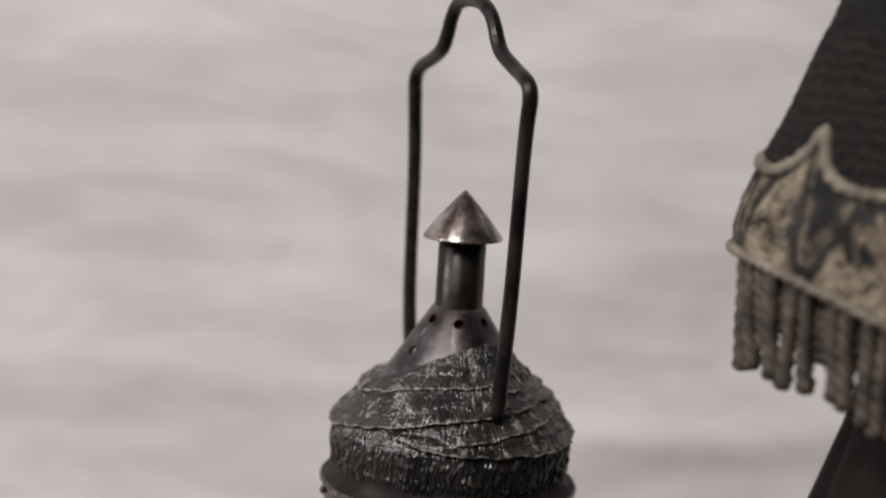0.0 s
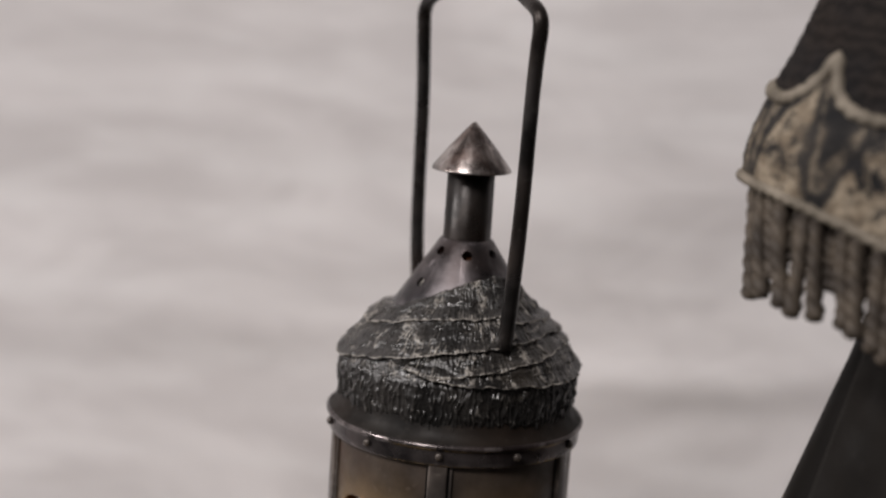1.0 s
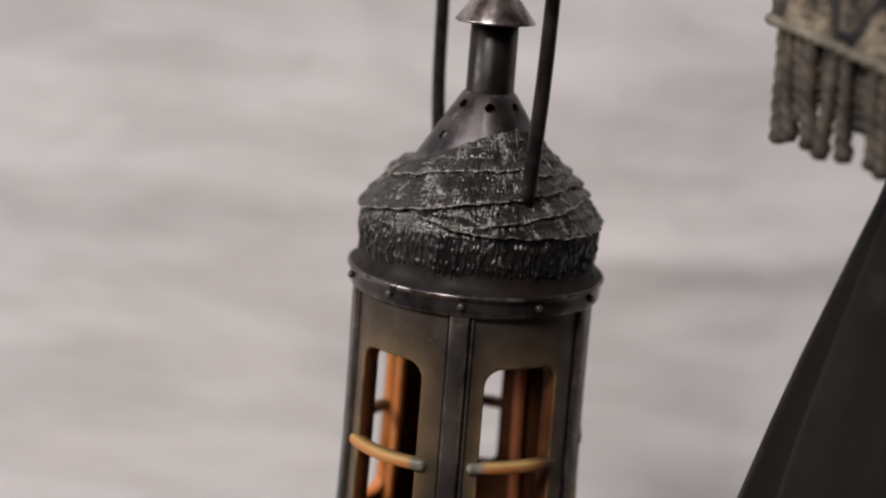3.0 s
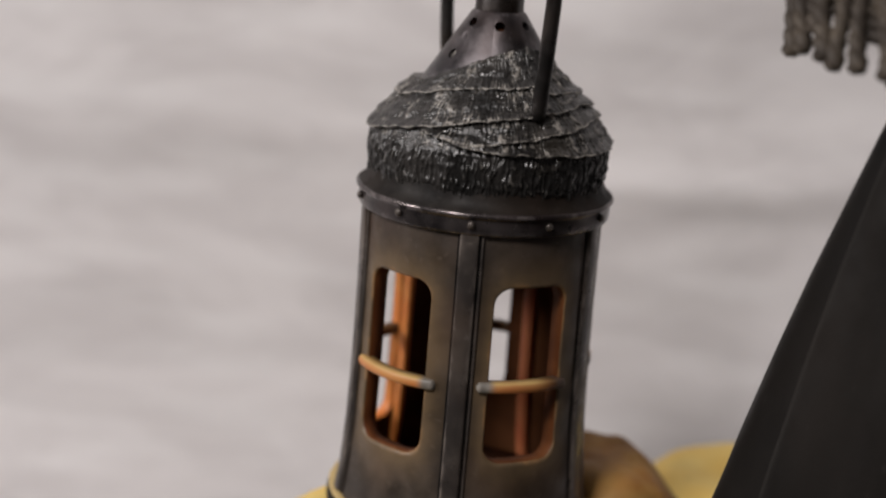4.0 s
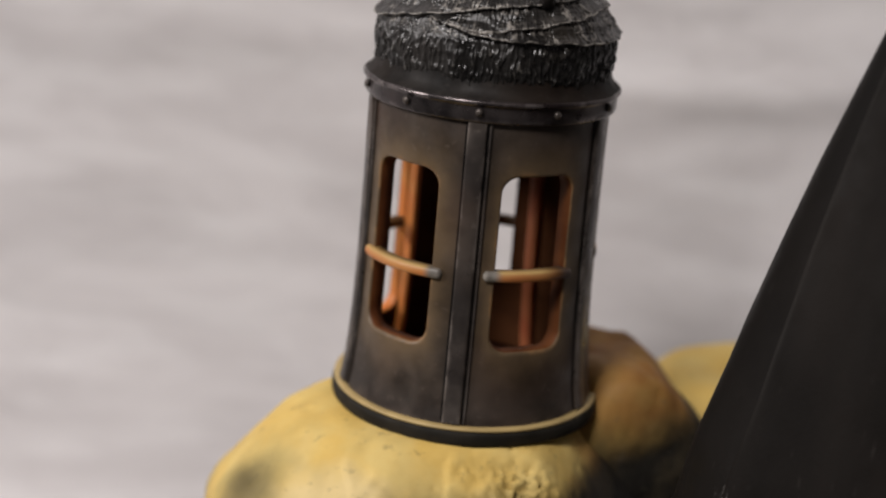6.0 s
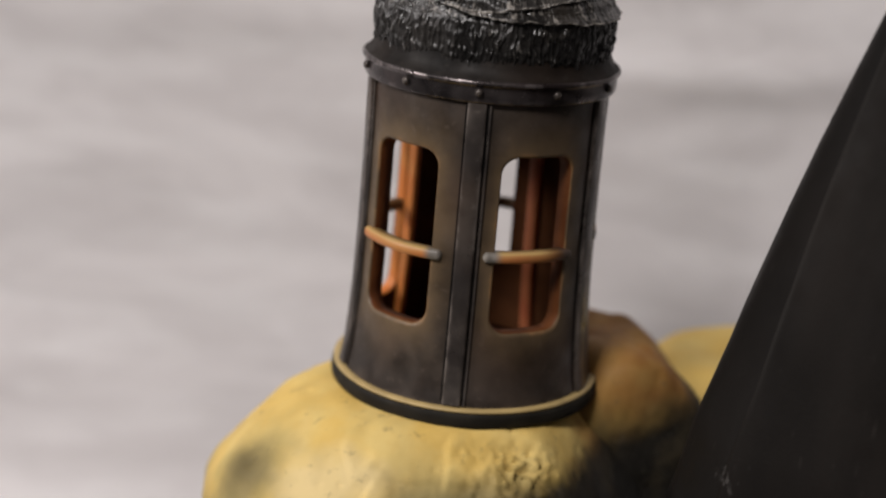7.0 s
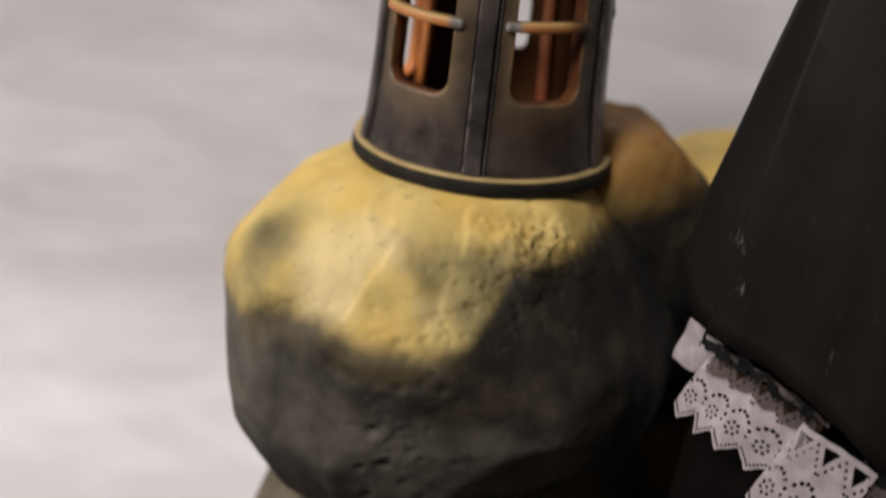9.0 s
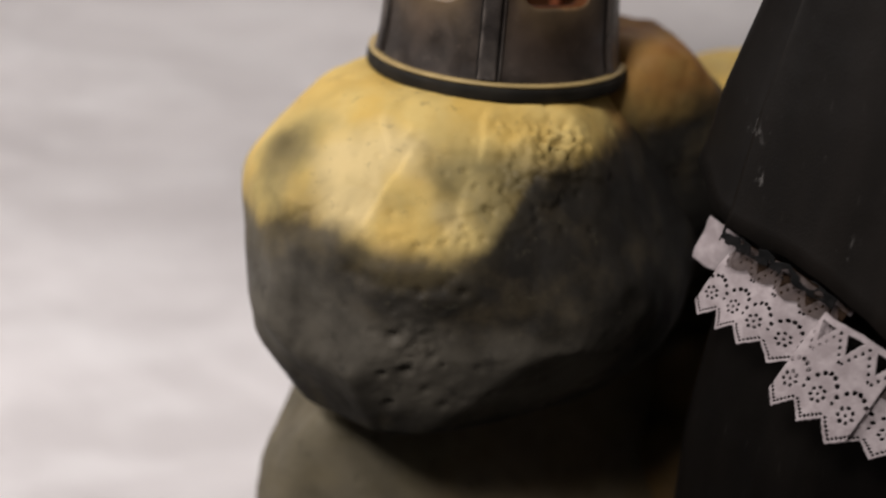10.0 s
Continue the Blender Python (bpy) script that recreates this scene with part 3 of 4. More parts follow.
UX, UY = 0.441, -0.898
HANDLE = [(2.52, 10.45), (2.70, 12.0), (2.86, 13.87), (2.97, 16.54), (3.05, 17.6), (3.12, 18.20), (2.93, 18.55), (2.2, 18.85), (1.52, 19.14), (1.22, 19.44), (1.03, 19.74), (.72, 20.07), (.2, 20.30), (-.5, 20.36), (-1.12, 20.24), (-1.46, 19.92), (-1.69, 19.46), (-1.95, 19.08), (-2.5, 18.80), (-3.25, 18.53), (-3.58, 18.18), (-3.54, 17.6), (-3.32, 15.80), (-3.18, 12.75), (-2.92, 11.2), (-2.5, 10.2)]
handle = part("handle", tube_mesh(spline([(UX * u, UY * u, z) for u, z in HANDLE], 6), lambda t: 0.182 + 0.006 * math.sin(40 * t), 18), WIRE, lantern, "bent round wire handle")

# ---- the boulders ----


def boulder(centre, planes, sub, p=14, rough=0.10, seed=0.0, dents=(), chipped=16, rubble=(), scoops=(), slabs=(), facets=(), ledges=()):
    """A rock bounded by planes with rounded edges, with hammered faces, dents and pits; and its four paints."""
    bm = bmesh.new()
    bmesh.ops.create_icosphere(bm, subdivisions=sub, radius=1)
    N = np.array([np.array(n) / np.linalg.norm(n) for n, h in planes])
    H = np.array([h for n, h in planes])
    D = np.array([v.co.normalized() for v in bm.verts])
    rnd = random.Random(int(seed * 10) + 5)
    chips = np.array([Vector((rnd.gauss(0, 1), rnd.gauss(-.5, .8), rnd.gauss(0, .9))).normalized() for k in range(chipped)]).reshape(-1, 3)
    hc = (np.maximum(chips @ N.T / H, 0) ** p).sum(1) ** (-1 / p) * np.array([rnd.uniform(.965, 1.0) for k in range(chipped)])
    keep = chips[:, 2] < 0.75
    N, H = np.vstack((N, chips[keep])), np.concatenate((H, hc[keep]))
    R = (np.maximum(D @ N.T / H, 0) ** p).sum(1) ** (-1 / p)
    C = Vector(centre)
    # knapped faces: each cuts a little off the rock round one point
    for at, n, deep in facets:
        d = np.array((Vector(at) - C).normalized())
        n = np.array(n) / np.linalg.norm(n)
        reach = n @ d * ((np.maximum(N @ d / H, 0) ** p).sum() ** (-1 / p)) - deep
        flat = reach / np.maximum(D @ n, 1e-3)
        k = 0.10
        h = np.clip(0.5 + 0.5 * (flat - R) / k, 0, 1)
        R = flat + (R - flat) * h - k * h * (1 - h)
    for dc, rho, deep in scoops:
        n = np.array(dc) / np.linalg.norm(dc)
        at = n * ((np.maximum(N @ n / H, 0) ** p).sum() ** (-1 / p) + rho - deep)
        b = D @ at
        disc = b * b - at @ at + rho * rho
        rough_rim = np.array([0.10 * noise.noise(Vector(d) * 5.0 + Vector((rho, deep * 9, 0))) + 0.03 * noise.noise(Vector(d) * 14) for d in D])
        near_root = 0.5 * rough_rim + np.where((disc > 0) & (b > 0), b - np.sqrt(np.maximum(disc, 0)), 1e9)
        # a soft minimum, so that the rim of the scoop is worn
        k = 0.14
        h = np.clip(0.5 + 0.5 * (near_root - R) / k, 0, 1)
        R = np.where(near_root < 1e8, near_root + (R - near_root) * h - k * h * (1 - h), R)
    pits = []
    for k in range(130):
        q = Vector((rnd.gauss(0, 1), rnd.gauss(-.8, .6), rnd.gauss(0, .8))).normalized()
        pits.append((q, rnd.uniform(0.006, 0.02), rnd.uniform(0.03, 0.09)))
    PD = np.array([q for q, _, _ in pits])
    near = D @ PD.T
    off = Vector((seed, seed * 0.7, 0))
    for i, v in enumerate(bm.verts):
        d = Vector(D[i])
        q = d * R[i]
        r = R[i]
        f = noise.noise(q * 0.42 + off)
        f2 = noise.noise(q * 0.9 + off * 2)
        r += rough * (1.2 * f + 0.8 * abs(f2) - .2)
        r += 0.03 * noise.noise(q * 0.8 + off * 3)
        r += 0.014 * noise.fractal(q * 2.6, 1, 2, 4)
        r += 0.02 * noise.noise(q * 1.4 + off) * step(noise.noise(q * 6), 0.1, 0.5)
        for n, wd, am in rubble:
            ang = d.dot(n)
            if ang > 0.9:
                r -= am * math.exp(-(math.acos(min(1, ang)) / wd) ** 2) * (0.9 * cracks(q * 2.6 + off) + 0.5 * cracks(q * 6.1) + .5 * step(noise.noise(q * 2.2), -.1, .4))
        for n, wd, am, face in slabs:
            ang = d.dot(n)
            if ang > 0.8:
                ang = math.acos(min(1, ang)) + 0.17 * noise.noise(q * 0.9 + off) + .02 * noise.noise(q * 4)
                side = 0.5 + 0.5 * step((d - n).dot(face), -0.1, 0.1)
                r += am * side * (1 - step(ang, wd - 0.035, wd + 0.02)) * (1 - .4 * ang / wd)
        for a, b, up, am, fall in ledges:
            ab, qa = b - a, q + C - a
            t = qa.dot(ab) / ab.length_squared
            if -.3 < t < 1.3:
                c = qa.dot(up) + .10 * noise.noise(q * 1.8 + off) + .03 * noise.noise(q * 6)
                r += am * step(t, -.25, .15) * (1 - step(t, .8, 1.25)) * step(c, -.06, .07) * math.exp(-(max(c, 0) / fall) ** 2)
        for n, wd, am in dents:
            ang = math.acos(max(-1, min(1, d.dot(n))))
            if ang < 3 * wd:
                r += am * math.exp(-(ang / wd) ** 2)
        for k in np.nonzero(near[i] > 0.9985)[0]:
            q2, wd, am = pits[k]
            ang = math.acos(min(1, float(near[i][k])))
            r -= am * math.exp(-(ang / wd) ** 2)
        v.co = CM * (C + d * r)
    return bm


def cracks(q):
    """1 in the gaps between pebbles, 0 on them."""
    d = noise.voronoi(q + 0.35 * noise.noise_vector(q * 1.3))[0]
    return 1 - step(d[1] - d[0], 0.03, 0.32)


def paints(ob, yellow, cream=None, olive=None, brown=None, pale_grey=None):
    co = [v.co / CM for v in ob.data.vertices]
    for nm, f in (("yellow", yellow), ("cream", cream), ("olive", olive), ("brown", brown), ("pale_grey", pale_grey)):
        store(ob, nm, [f(q) if f else 0.0 for q in co])


def fbm(q, k, o=0.0):
    return noise.fractal(q * k + Vector((o, o, o)), 1, 2, 4)


MAIN = Vector((-.4, -1.5, -4.6))
UPWARD, DOWNWARD, RIGHTWARD = Vector((-.3, .2, 1)), Vector((.2, 0, -1)), Vector((1, 0, -.4))
to = lambda x, y, z: (Vector((x, y, z)) - MAIN).normalized()
main_bm = boulder(MAIN, [((0, 0, 1), 4.20), ((0, 0, -1), 4.45), ((0, -1, -.03), 5.2), ((0, 1, 0), 5), ((-1, -.15, -.12), 6.15), ((1, -.25, 0), 6.05),
                         ((0, -.74, .68), 4.46), ((-.45, -.5, .74), 5.18), ((-.45, -.1, .89), 5.14), ((-.5, .55, .67), 5.6), ((-.78, .1, .62), 5.80), ((-.85, -.45, .3), 6.25), ((-.8, -.2, -.6), 6.75), ((-.6, -.65, -.5), 6.6), ((0, -.86, -.5), 6.05),
                         ((.74, -.1, -.67), 5.9), ((.45, -.6, -.66), 5.4), ((.72, -.68, -.05), 5.5), ((-.6, -.78, -.1), 6.2), ((.5, -.5, .7), 5.35), ((.8, -.35, .48), 4.86)], 7, 28, 0.065, 0.0, chipped=3,
                  ledges=[(Vector(a), Vector(b), Vector(u).normalized(), am, fall) for a, b, u, am, fall in (
                      ((-2.0, -4.7, -1.6), (-3.1, -5.8, -3.0), (1, -.2, -.5), .13, .9), ((-2.2, -4.6, -1.5), (.3, -4.7, -1.5), (0, .3, 1), .045, .7), ((-2.0, -5.5, -2.5), (-3.4, -5.7, -2.8), (-.1, 0, -1), .08, .5),
                      ((-1.2, -6.0, -2.9), (.5, -5.6, -2.4), (-.3, .2, 1), .045, .5), ((-5.7, -3.2, -3.0), (-4.3, -4.8, -2.7), (0, 0, -1), .07, .4), ((-2.9, -4.0, -1.0), (-2.2, -4.4, -1.35), (1, 0, .6), .06, .35),
                      ((-.2, -3.9, -.6), (-.1, -4.8, -1.5), (1, -.1, 0), .07, .6), ((1.0, -4.9, -1.9), (2.8, -4.4, -1.7), (0, .2, 1), .10, .5), ((-3.0, -6.6, -4.5), (-.6, -6.7, -4.4), (0, 0, -1), .06, .5), ((-4.6, -6.0, -4.0), (-4.5, -5.9, -6.5), (-1, 0, 0), .08, .6))],
                  facets=(((-3.2, -4.9, -2.2), (-.28, -.64, .72), .14), ((-.6, -5.0, -1.9), (.10, -.76, .64), .12), ((-1.5, -6.0, -3.0), (-.14, -.80, .58), .14), ((.6, -5.3, -2.3), (.36, -.80, .48), .16), ((-5.0, -4.6, -3.2), (-.60, -.68, .42), .16),
                          ((-4.9, -5.6, -4.8), (-.48, -.87, .05), .2), ((-5.9, -4.2, -5.0), (-.90, -.42, .0), .16), ((-2.6, -6.7, -5.0), (-.10, -.99, .08), .10), ((-4.0, -5.8, -7.2), (-.52, -.70, -.48), .2), ((2.5, -6.0, -4.5), (.46, -.88, .02), .2), ((2.0, -5.6, -7.0), (.35, -.75, -.55), .2), ((-.4, -6.6, -6.6), (.06, -.95, -.32), .12)),
                  dents=((to(2.3, -5.5, -7.0), 0.13, -0.12), (to(4.2, -5, -5.4), 0.16, 0.35), (to(-.6, -6, -2.0), 0.10, -.10),
                         (to(-2.35, -4.2, -1.1), 0.05, -.07), (to(-1.9, -4.4, -1.25), 0.03, -.06),
                         *((to(x, y, z), w, -a) for x, y, z, w, a in (
                             (-1.05, -6.3, -3.34, .020, .12), (-.03, -5.7, -2.52, .018, .12), (.15, -5.7, -2.6, .016, .11), (-3.16, -6.2, -3.29, .014, .10), (-2.4, -5.9, -2.79, .013, .08),
                             (-1.7, -6.4, -3.46, .022, .12), (-1.45, -6.4, -3.44, .016, .10), (-4.58, -5.2, -3.19, .012, .09), (-3.92, -5.4, -2.99, .012, .08), (-4.05, -5.3, -2.75, .010, .07),
                             (-.6, -6.1, -2.95, .014, .08), (-.35, -5.3, -2.1, .014, .09), (-.7, -5.0, -1.8, .012, .07), (.35, -5.2, -2.2, .012, .08), (.8, -5.0, -1.95, .014, .08),
                             (-2.24, -6.8, -4.58, .014, .10), (-1.54, -6.8, -4.51, .018, .12), (-.44, -6.8, -4.43, .020, .11), (-2.2, -6.8, -5.1, .012, .08), (-2.16, -6.8, -5.81, .024, .15), (-1.9, -6.8, -5.55, .012, .09),
                             (-2.7, -6.8, -5.75, .012, .08), (-1.75, -6.6, -6.77, .024, .13), (-2.35, -6.6, -6.9, .016, .10), (-1.1, -6.7, -6.3, .014, .09), (-2.13, -6.3, -7.94, .020, .11), (-.7, -6.7, -5.6, .012, .08)))),
                  rubble=((to(1.6, -4.2, -1.05), 0.12, .20), (to(2.2, -4.1, -1.2), 0.13, .07), (to(.2, -4.1, -.85), 0.07, .04), (to(.8, -4.8, -1.6), 0.12, .07), (to(.1, -5.7, -2.5), 0.06, .04), (to(-.8, -6.2, -3.2), 0.10, .05), (to(-1.7, -6.7, -5.9), 0.14, .05)),
                  slabs=((to(-2.2, -4.6, -1.5), 0.13, .09, UPWARD), (to(1.9, -4.3, -1.2), 0.16, .16, UPWARD), (to(.2, -5.6, -2.7), 0.16, .10, UPWARD), (to(1.5, -4.9, -1.6), 0.17, .09, DOWNWARD), (to(-4.9, -4.4, -2.8), 0.14, .08, DOWNWARD),
                         (to(-1.3, -6.6, -5.0), 0.13, .05, UPWARD), (to(-5.0, -5.0, -5.6), 0.2, .07, RIGHTWARD)),
                  scoops=[(to(x, y, z), rho, deep) for x, y, z, rho, deep in (
                      (-3.2, -4.6, -1.6, 9, .08), (-5.4, -4.9, -4.9, 6, .14), (2.8, -5.9, -4.2, 9, .22), (3.9, -4.6, -2.4, 6, .18), (-5.0, -5.2, -7.0, 6, .16), (1.9, -5.8, -7.4, 4, .10))])
rock = tagged(part("rock", main_bm, BOULDER), "grey boulder painted yellow on top, carrying the lantern", "rock")
YEL = table((-8, -5.9, -5.4, -4.7, -3.86, -3.1, -2.69, -2.0, -1.27, -.7, -.2, .25, .55, .8, 1.1, 1.8, 2.4, 3.1, 3.6, 4.5, 6), (-4.2, -3.9, -3.7, -3.35, -3.40, -3.58, -3.68, -3.68, -3.70, -3.74, -3.6, -3.3, -2.9, -2.45, -1.95, -1.65, -1.55, -1.55, -1.5, -1.25, -.95))


def spot(q, c, r):
    return math.exp(-((q - Vector(c)).length / r) ** 2)


def sprayed(q):
    """The yellow coat: a firm lower edge, with a thin overspray under it."""
    d = q.z - YEL(q.x) + 0.15 * fbm(q, 1.1) + .07 * fbm(q, 4.5)
    thin = .08 * (1 - step(q.x, -1.2, .3)) + .03
    return (1 - thin) * step(d, -.26, .54) + thin * step(d + .3 * fbm(q, 1.7, 2), -1.1, .2)


paints(rock, lambda q: sprayed(q) * (1 - .6 * spot(q, (.9, -5.1, -2.1), .8)) * (1 - .5 * spot(q, (-5.4, -3.3, -2.15), .62)) * (1 - .3 * step(-q.x + .2 * fbm(q, 1.5), 5.85, 6.2) * step(-q.z, 2.7, 3.5)) * (1 - .35 * spot(q, (-4.4, -5.0, -3.1), .7)),
       lambda q: 0.9 * step(0.45 * fbm(q, .7, 5) + 1.0 * spot(q, (-3.6, -4.5, -1.9), 1.3) + .9 * spot(q, (-3.4, -5.4, -2.7), .8) + .6 * spot(q, (-1.7, -4.7, -1.5), 1.2) + .5 * spot(q, (-1.0, -5.9, -2.7), .6) - .5 * spot(q, (.6, -4, -.6), 1.6), 0.2, 0.95),
       lambda q: 0.85 * min(1, max(0, 0.03 + 0.25 * fbm(q, 1.1, 9) + .95 * spot(q, (-5.4, -3.3, -2.15), .9) + .4 * spot(q, (-4.6, -3.4, -1.7), .7) + .65 * spot(q, (-5.4, -4.2, -3.1), 1.1) + .55 * spot(q, (-1.0, -4.9, -1.75), .8) + .95 * spot(q, (.35, -5.0, -1.95), 1.0) + .5 * spot(q, (-.36, -5.27, -2.29), .7) + .35 * spot(q, (-1.08, -5.16, -2.09), .6) + .7 * spot(q, (.4, -6.0, -3.0), .9) + .35 * spot(q, (-2.4, -5.6, -2.6), .6) + .55 * spot(q, (1.6, -4.5, -1.3), .9) - .5 * spot(q, (.1, -4.0, -.8), .6))),
       lambda q: step(q.x + 0.4 * fbm(q, 1.0), 2.7, 3.7) * 0.9,
       # lighter grey at the left, and low on the front and right
       lambda q: step(.9 * spot(q, (-2.4, -6.6, -6.7), 1.8) + .9 * spot(q, (-5.6, -4.6, -5.6), 2.0) + .4 * spot(q, (-3.8, -6.1, -4.6), 1.3) + .5 * step(-q.x, 5.4, 6.3) + .85 * spot(q, (.8, -6.2, -6.9), 1.8) + .85 * spot(q, (2.8, -5.4, -6.9), 1.8) + .3 * fbm(q, .5, 3) - .5 * spot(q, (.5, -6.2, -4.2), 1.4), 0.1, 0.95))

knoll = tagged(part("rock", boulder((3.9, 1.2, -2.6), [((0, 0, 1), 3.12), ((0, 0, -1), 6), ((.4, -.88, .2), 2.2), ((0, 1, 0), 2.6), ((-1, 0, .1), 2.2), ((.6, 0, .8), 3.35), ((.82, 0, .57), 3.1), ((.6, -.65, .45), 3.1)], 6, 18, .14, 3.0), BOULDER), "rounded brown painted rock behind the lantern", "rock")
paints(knoll, lambda q: step(q.z + 0.35 * fbm(q, .9) - .30 * (q.x - 4.2), -1.9, -0.25), None, lambda q: .25 + .3 * fbm(q, .8, 4), lambda q: .45 + .5 * step(q.z, -1.6, -.1) + .2 * fbm(q, 1.2))
far_rock = tagged(part("rock", boulder((8.6, 5.2, -5), [((0, 0, 1), 3.9), ((0, 0, -1), 15), ((0, -1, .1), 3), ((0, 1, 0), 3), ((-1, 0, .05), 3.6), ((1, 0, .2), 4)], 5, 10, .12, 6.0), BOULDER), "yellow painted rock farther back", "rock")
paints(far_rock, lambda q: step(q.z + .4 * fbm(q, .9), -2.6, -1.6))
LOW = Vector((0.5, -1, -14.4))
low = tagged(part("rock", boulder(LOW, [((0, 0, 1), 5.3), ((0, 0, -1), 5.6), ((.54, -.68, .5), 1.99), ((-.1, -1, 0), 3.5), ((0, 1, 0), 5), ((-1, .3, 0), 5.85), ((1, 0, 0), 6.2), ((-.78, -.1, .62), 6.85), ((-.75, -.65, .1), 6.15), ((.5, -.3, .8), 7.6)], 6, 26, .10, 9.0, chipped=0,
                                     dents=tuple(((Vector((x, y, z)) - LOW).normalized(), w, -.08) for x, y, z, w in ((-3.6, -4.6, -11.2, .012), (-3.1, -4.6, -11.6, .016), (-2.7, -4.5, -11.3, .012), (-2.9, -4.5, -12.3, .018)))), BOULDER), "grey-green boulder underneath, on the white floor", "rock")
paints(low, lambda q: 0.14 + .12 * step(q.x + .3 * fbm(q, .8), -2.5, .5) + .08 * fbm(q, .6, 2), lambda q: 0.5, lambda q: 0.75, lambda q: .5 * step(q.x + fbm(q, .5), -1.5, 1.0), lambda q: 1.0)

back_rock = tagged(part("rock", boulder((8.0, 3.0, -15), [((0, 0, 1), 5.6), ((0, 0, -1), 5.0), ((-.2, -1, .1), 2.8), ((0, 1, 0), 3.2), ((-1, 0, 0), 4.6), ((1, 0, 0), 5), ((-.6, 0, .8), 6.2)], 5, 20, .12, 12.0), BOULDER), "dark grey boulder in the shade behind the petticoat", "rock")
paints(back_rock, lambda q: 0.18 + .2 * fbm(q, .7), None, None, lambda q: .8)

# ---- the garments: robe, petticoat with lace, fringed shawl, round one upright axis ----
AX, AY, FLAT = 13.4, -5.0, 0.52


def round_axis(deg, k, z):
    a = math.radians(deg)
    return AX - k * math.cos(a), AY - FLAT * k * math.sin(a), z


ROBE_K = table((-8, -3, -.68, .83, 2.75, 3.77, 6.05, 7.84, 9.73, 11.56, 16, 24), (9.2, 8.6, 8.2, 7.92, 7.37, 7.11, 6.47, 5.93, 5.3, 4.7, 3.5, 2.4))
HEM = table((-100, -10, 4, 11, 19, 30, 41, 50, 59, 66, 80, 120), (-1.2, -1.0, -1.1, -1.31, -1.90, -2.12, -2.36, -2.72, -3.30, -4.0, -4.8, -5.5))
PANEL_EDGE = table((-6, .7, 2.6, 5, 7.8, 10.8, 20), (27, 25.5, 25, 23.5, 21, 17, 8))
robe = tagged(new("robe"), "charcoal grey draped robe with a lapped front edge and pale scuffs", "robe")


def folds(deg, z, out):
    f = 0.17 * math.sin(math.radians(deg * 7 + 8 * math.sin(z * .3))) * step(deg, 26, 45) + 0.02 * math.sin(math.radians(deg * 17 + 40))
    return f * (0.5 + 0.05 * (12 - z)) + 0.06 * noise.noise(Vector((deg * .05, z * .15, out)))


def cloth_sheet(name, d0, d1, z_top, hem, out, nu, nv, mat, parent, label, thick=0.10, start=None):
    """A hanging sheet round the axis from its hem up, with a thickness and a turned hem."""
    def f(u, v):
        deg = d0 + (d1 - d0) * u
        z = hem(deg) + (z_top - hem(deg)) * v ** 0.9
        if start:
            deg = start(z) + (d1 - start(z)) * u
            z = hem(deg) + (z_top - hem(deg)) * v ** 0.9
        roll = 0.05 * math.exp(-((z - hem(deg)) / 0.12) ** 2) + (0.05 * math.exp(-(u * 40) ** 2) if start else 0)
        return round_axis(deg, ROBE_K(z) + out + roll + folds(deg, z, 0), z)
    ob = part(name, grid_surface(f, nu, nv), mat, parent, label)
    m = ob.modifiers.new("thickness", "SOLIDIFY")
    m.thickness, m.offset = thick * CM, -1
    return ob


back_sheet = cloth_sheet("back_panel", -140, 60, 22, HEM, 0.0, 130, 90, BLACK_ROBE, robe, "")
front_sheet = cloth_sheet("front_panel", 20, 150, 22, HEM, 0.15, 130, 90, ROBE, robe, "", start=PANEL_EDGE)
for ob in (back_sheet, front_sheet):
    co = [v.co / CM for v in ob.data.vertices]
    store(ob, "wear", [step(spot(q, (6.2, -6.8, .45), .5) + spot(q, (6.35, -7.0, -.85), .45) + .7 * spot(q, (8.2, -8.4, -1.9), .5), .35, .9) for q in co])
    store(ob, "edge", [0.25 * math.exp(-(1.5 * (i // 91)) ** 2) * step(q.z, 0.5, 4.5) if ob is front_sheet else 0.0 for i, q in enumerate(co)])

petticoat = tagged(new("petticoat"), "black petticoat with a pleated white lace edge below the robe", "petticoat")


def under(u, v):
    deg = -140 + 290 * u
    z = FLOOR + (HEM(deg) + 0.8 - FLOOR) * v
    return round_axis(deg, ROBE_K(max(z, -8)) - 1.5 + .12 * math.sin(math.radians(deg * 9)), z)


part("underskirt", grid_surface(under, 120, 30), UNDERSKIRT, petticoat, "plain black underskirt")
for ob in petticoat.children:
    store(ob, "wear", [0.0] * len(ob.data.vertices))

WIDTH = 2.15


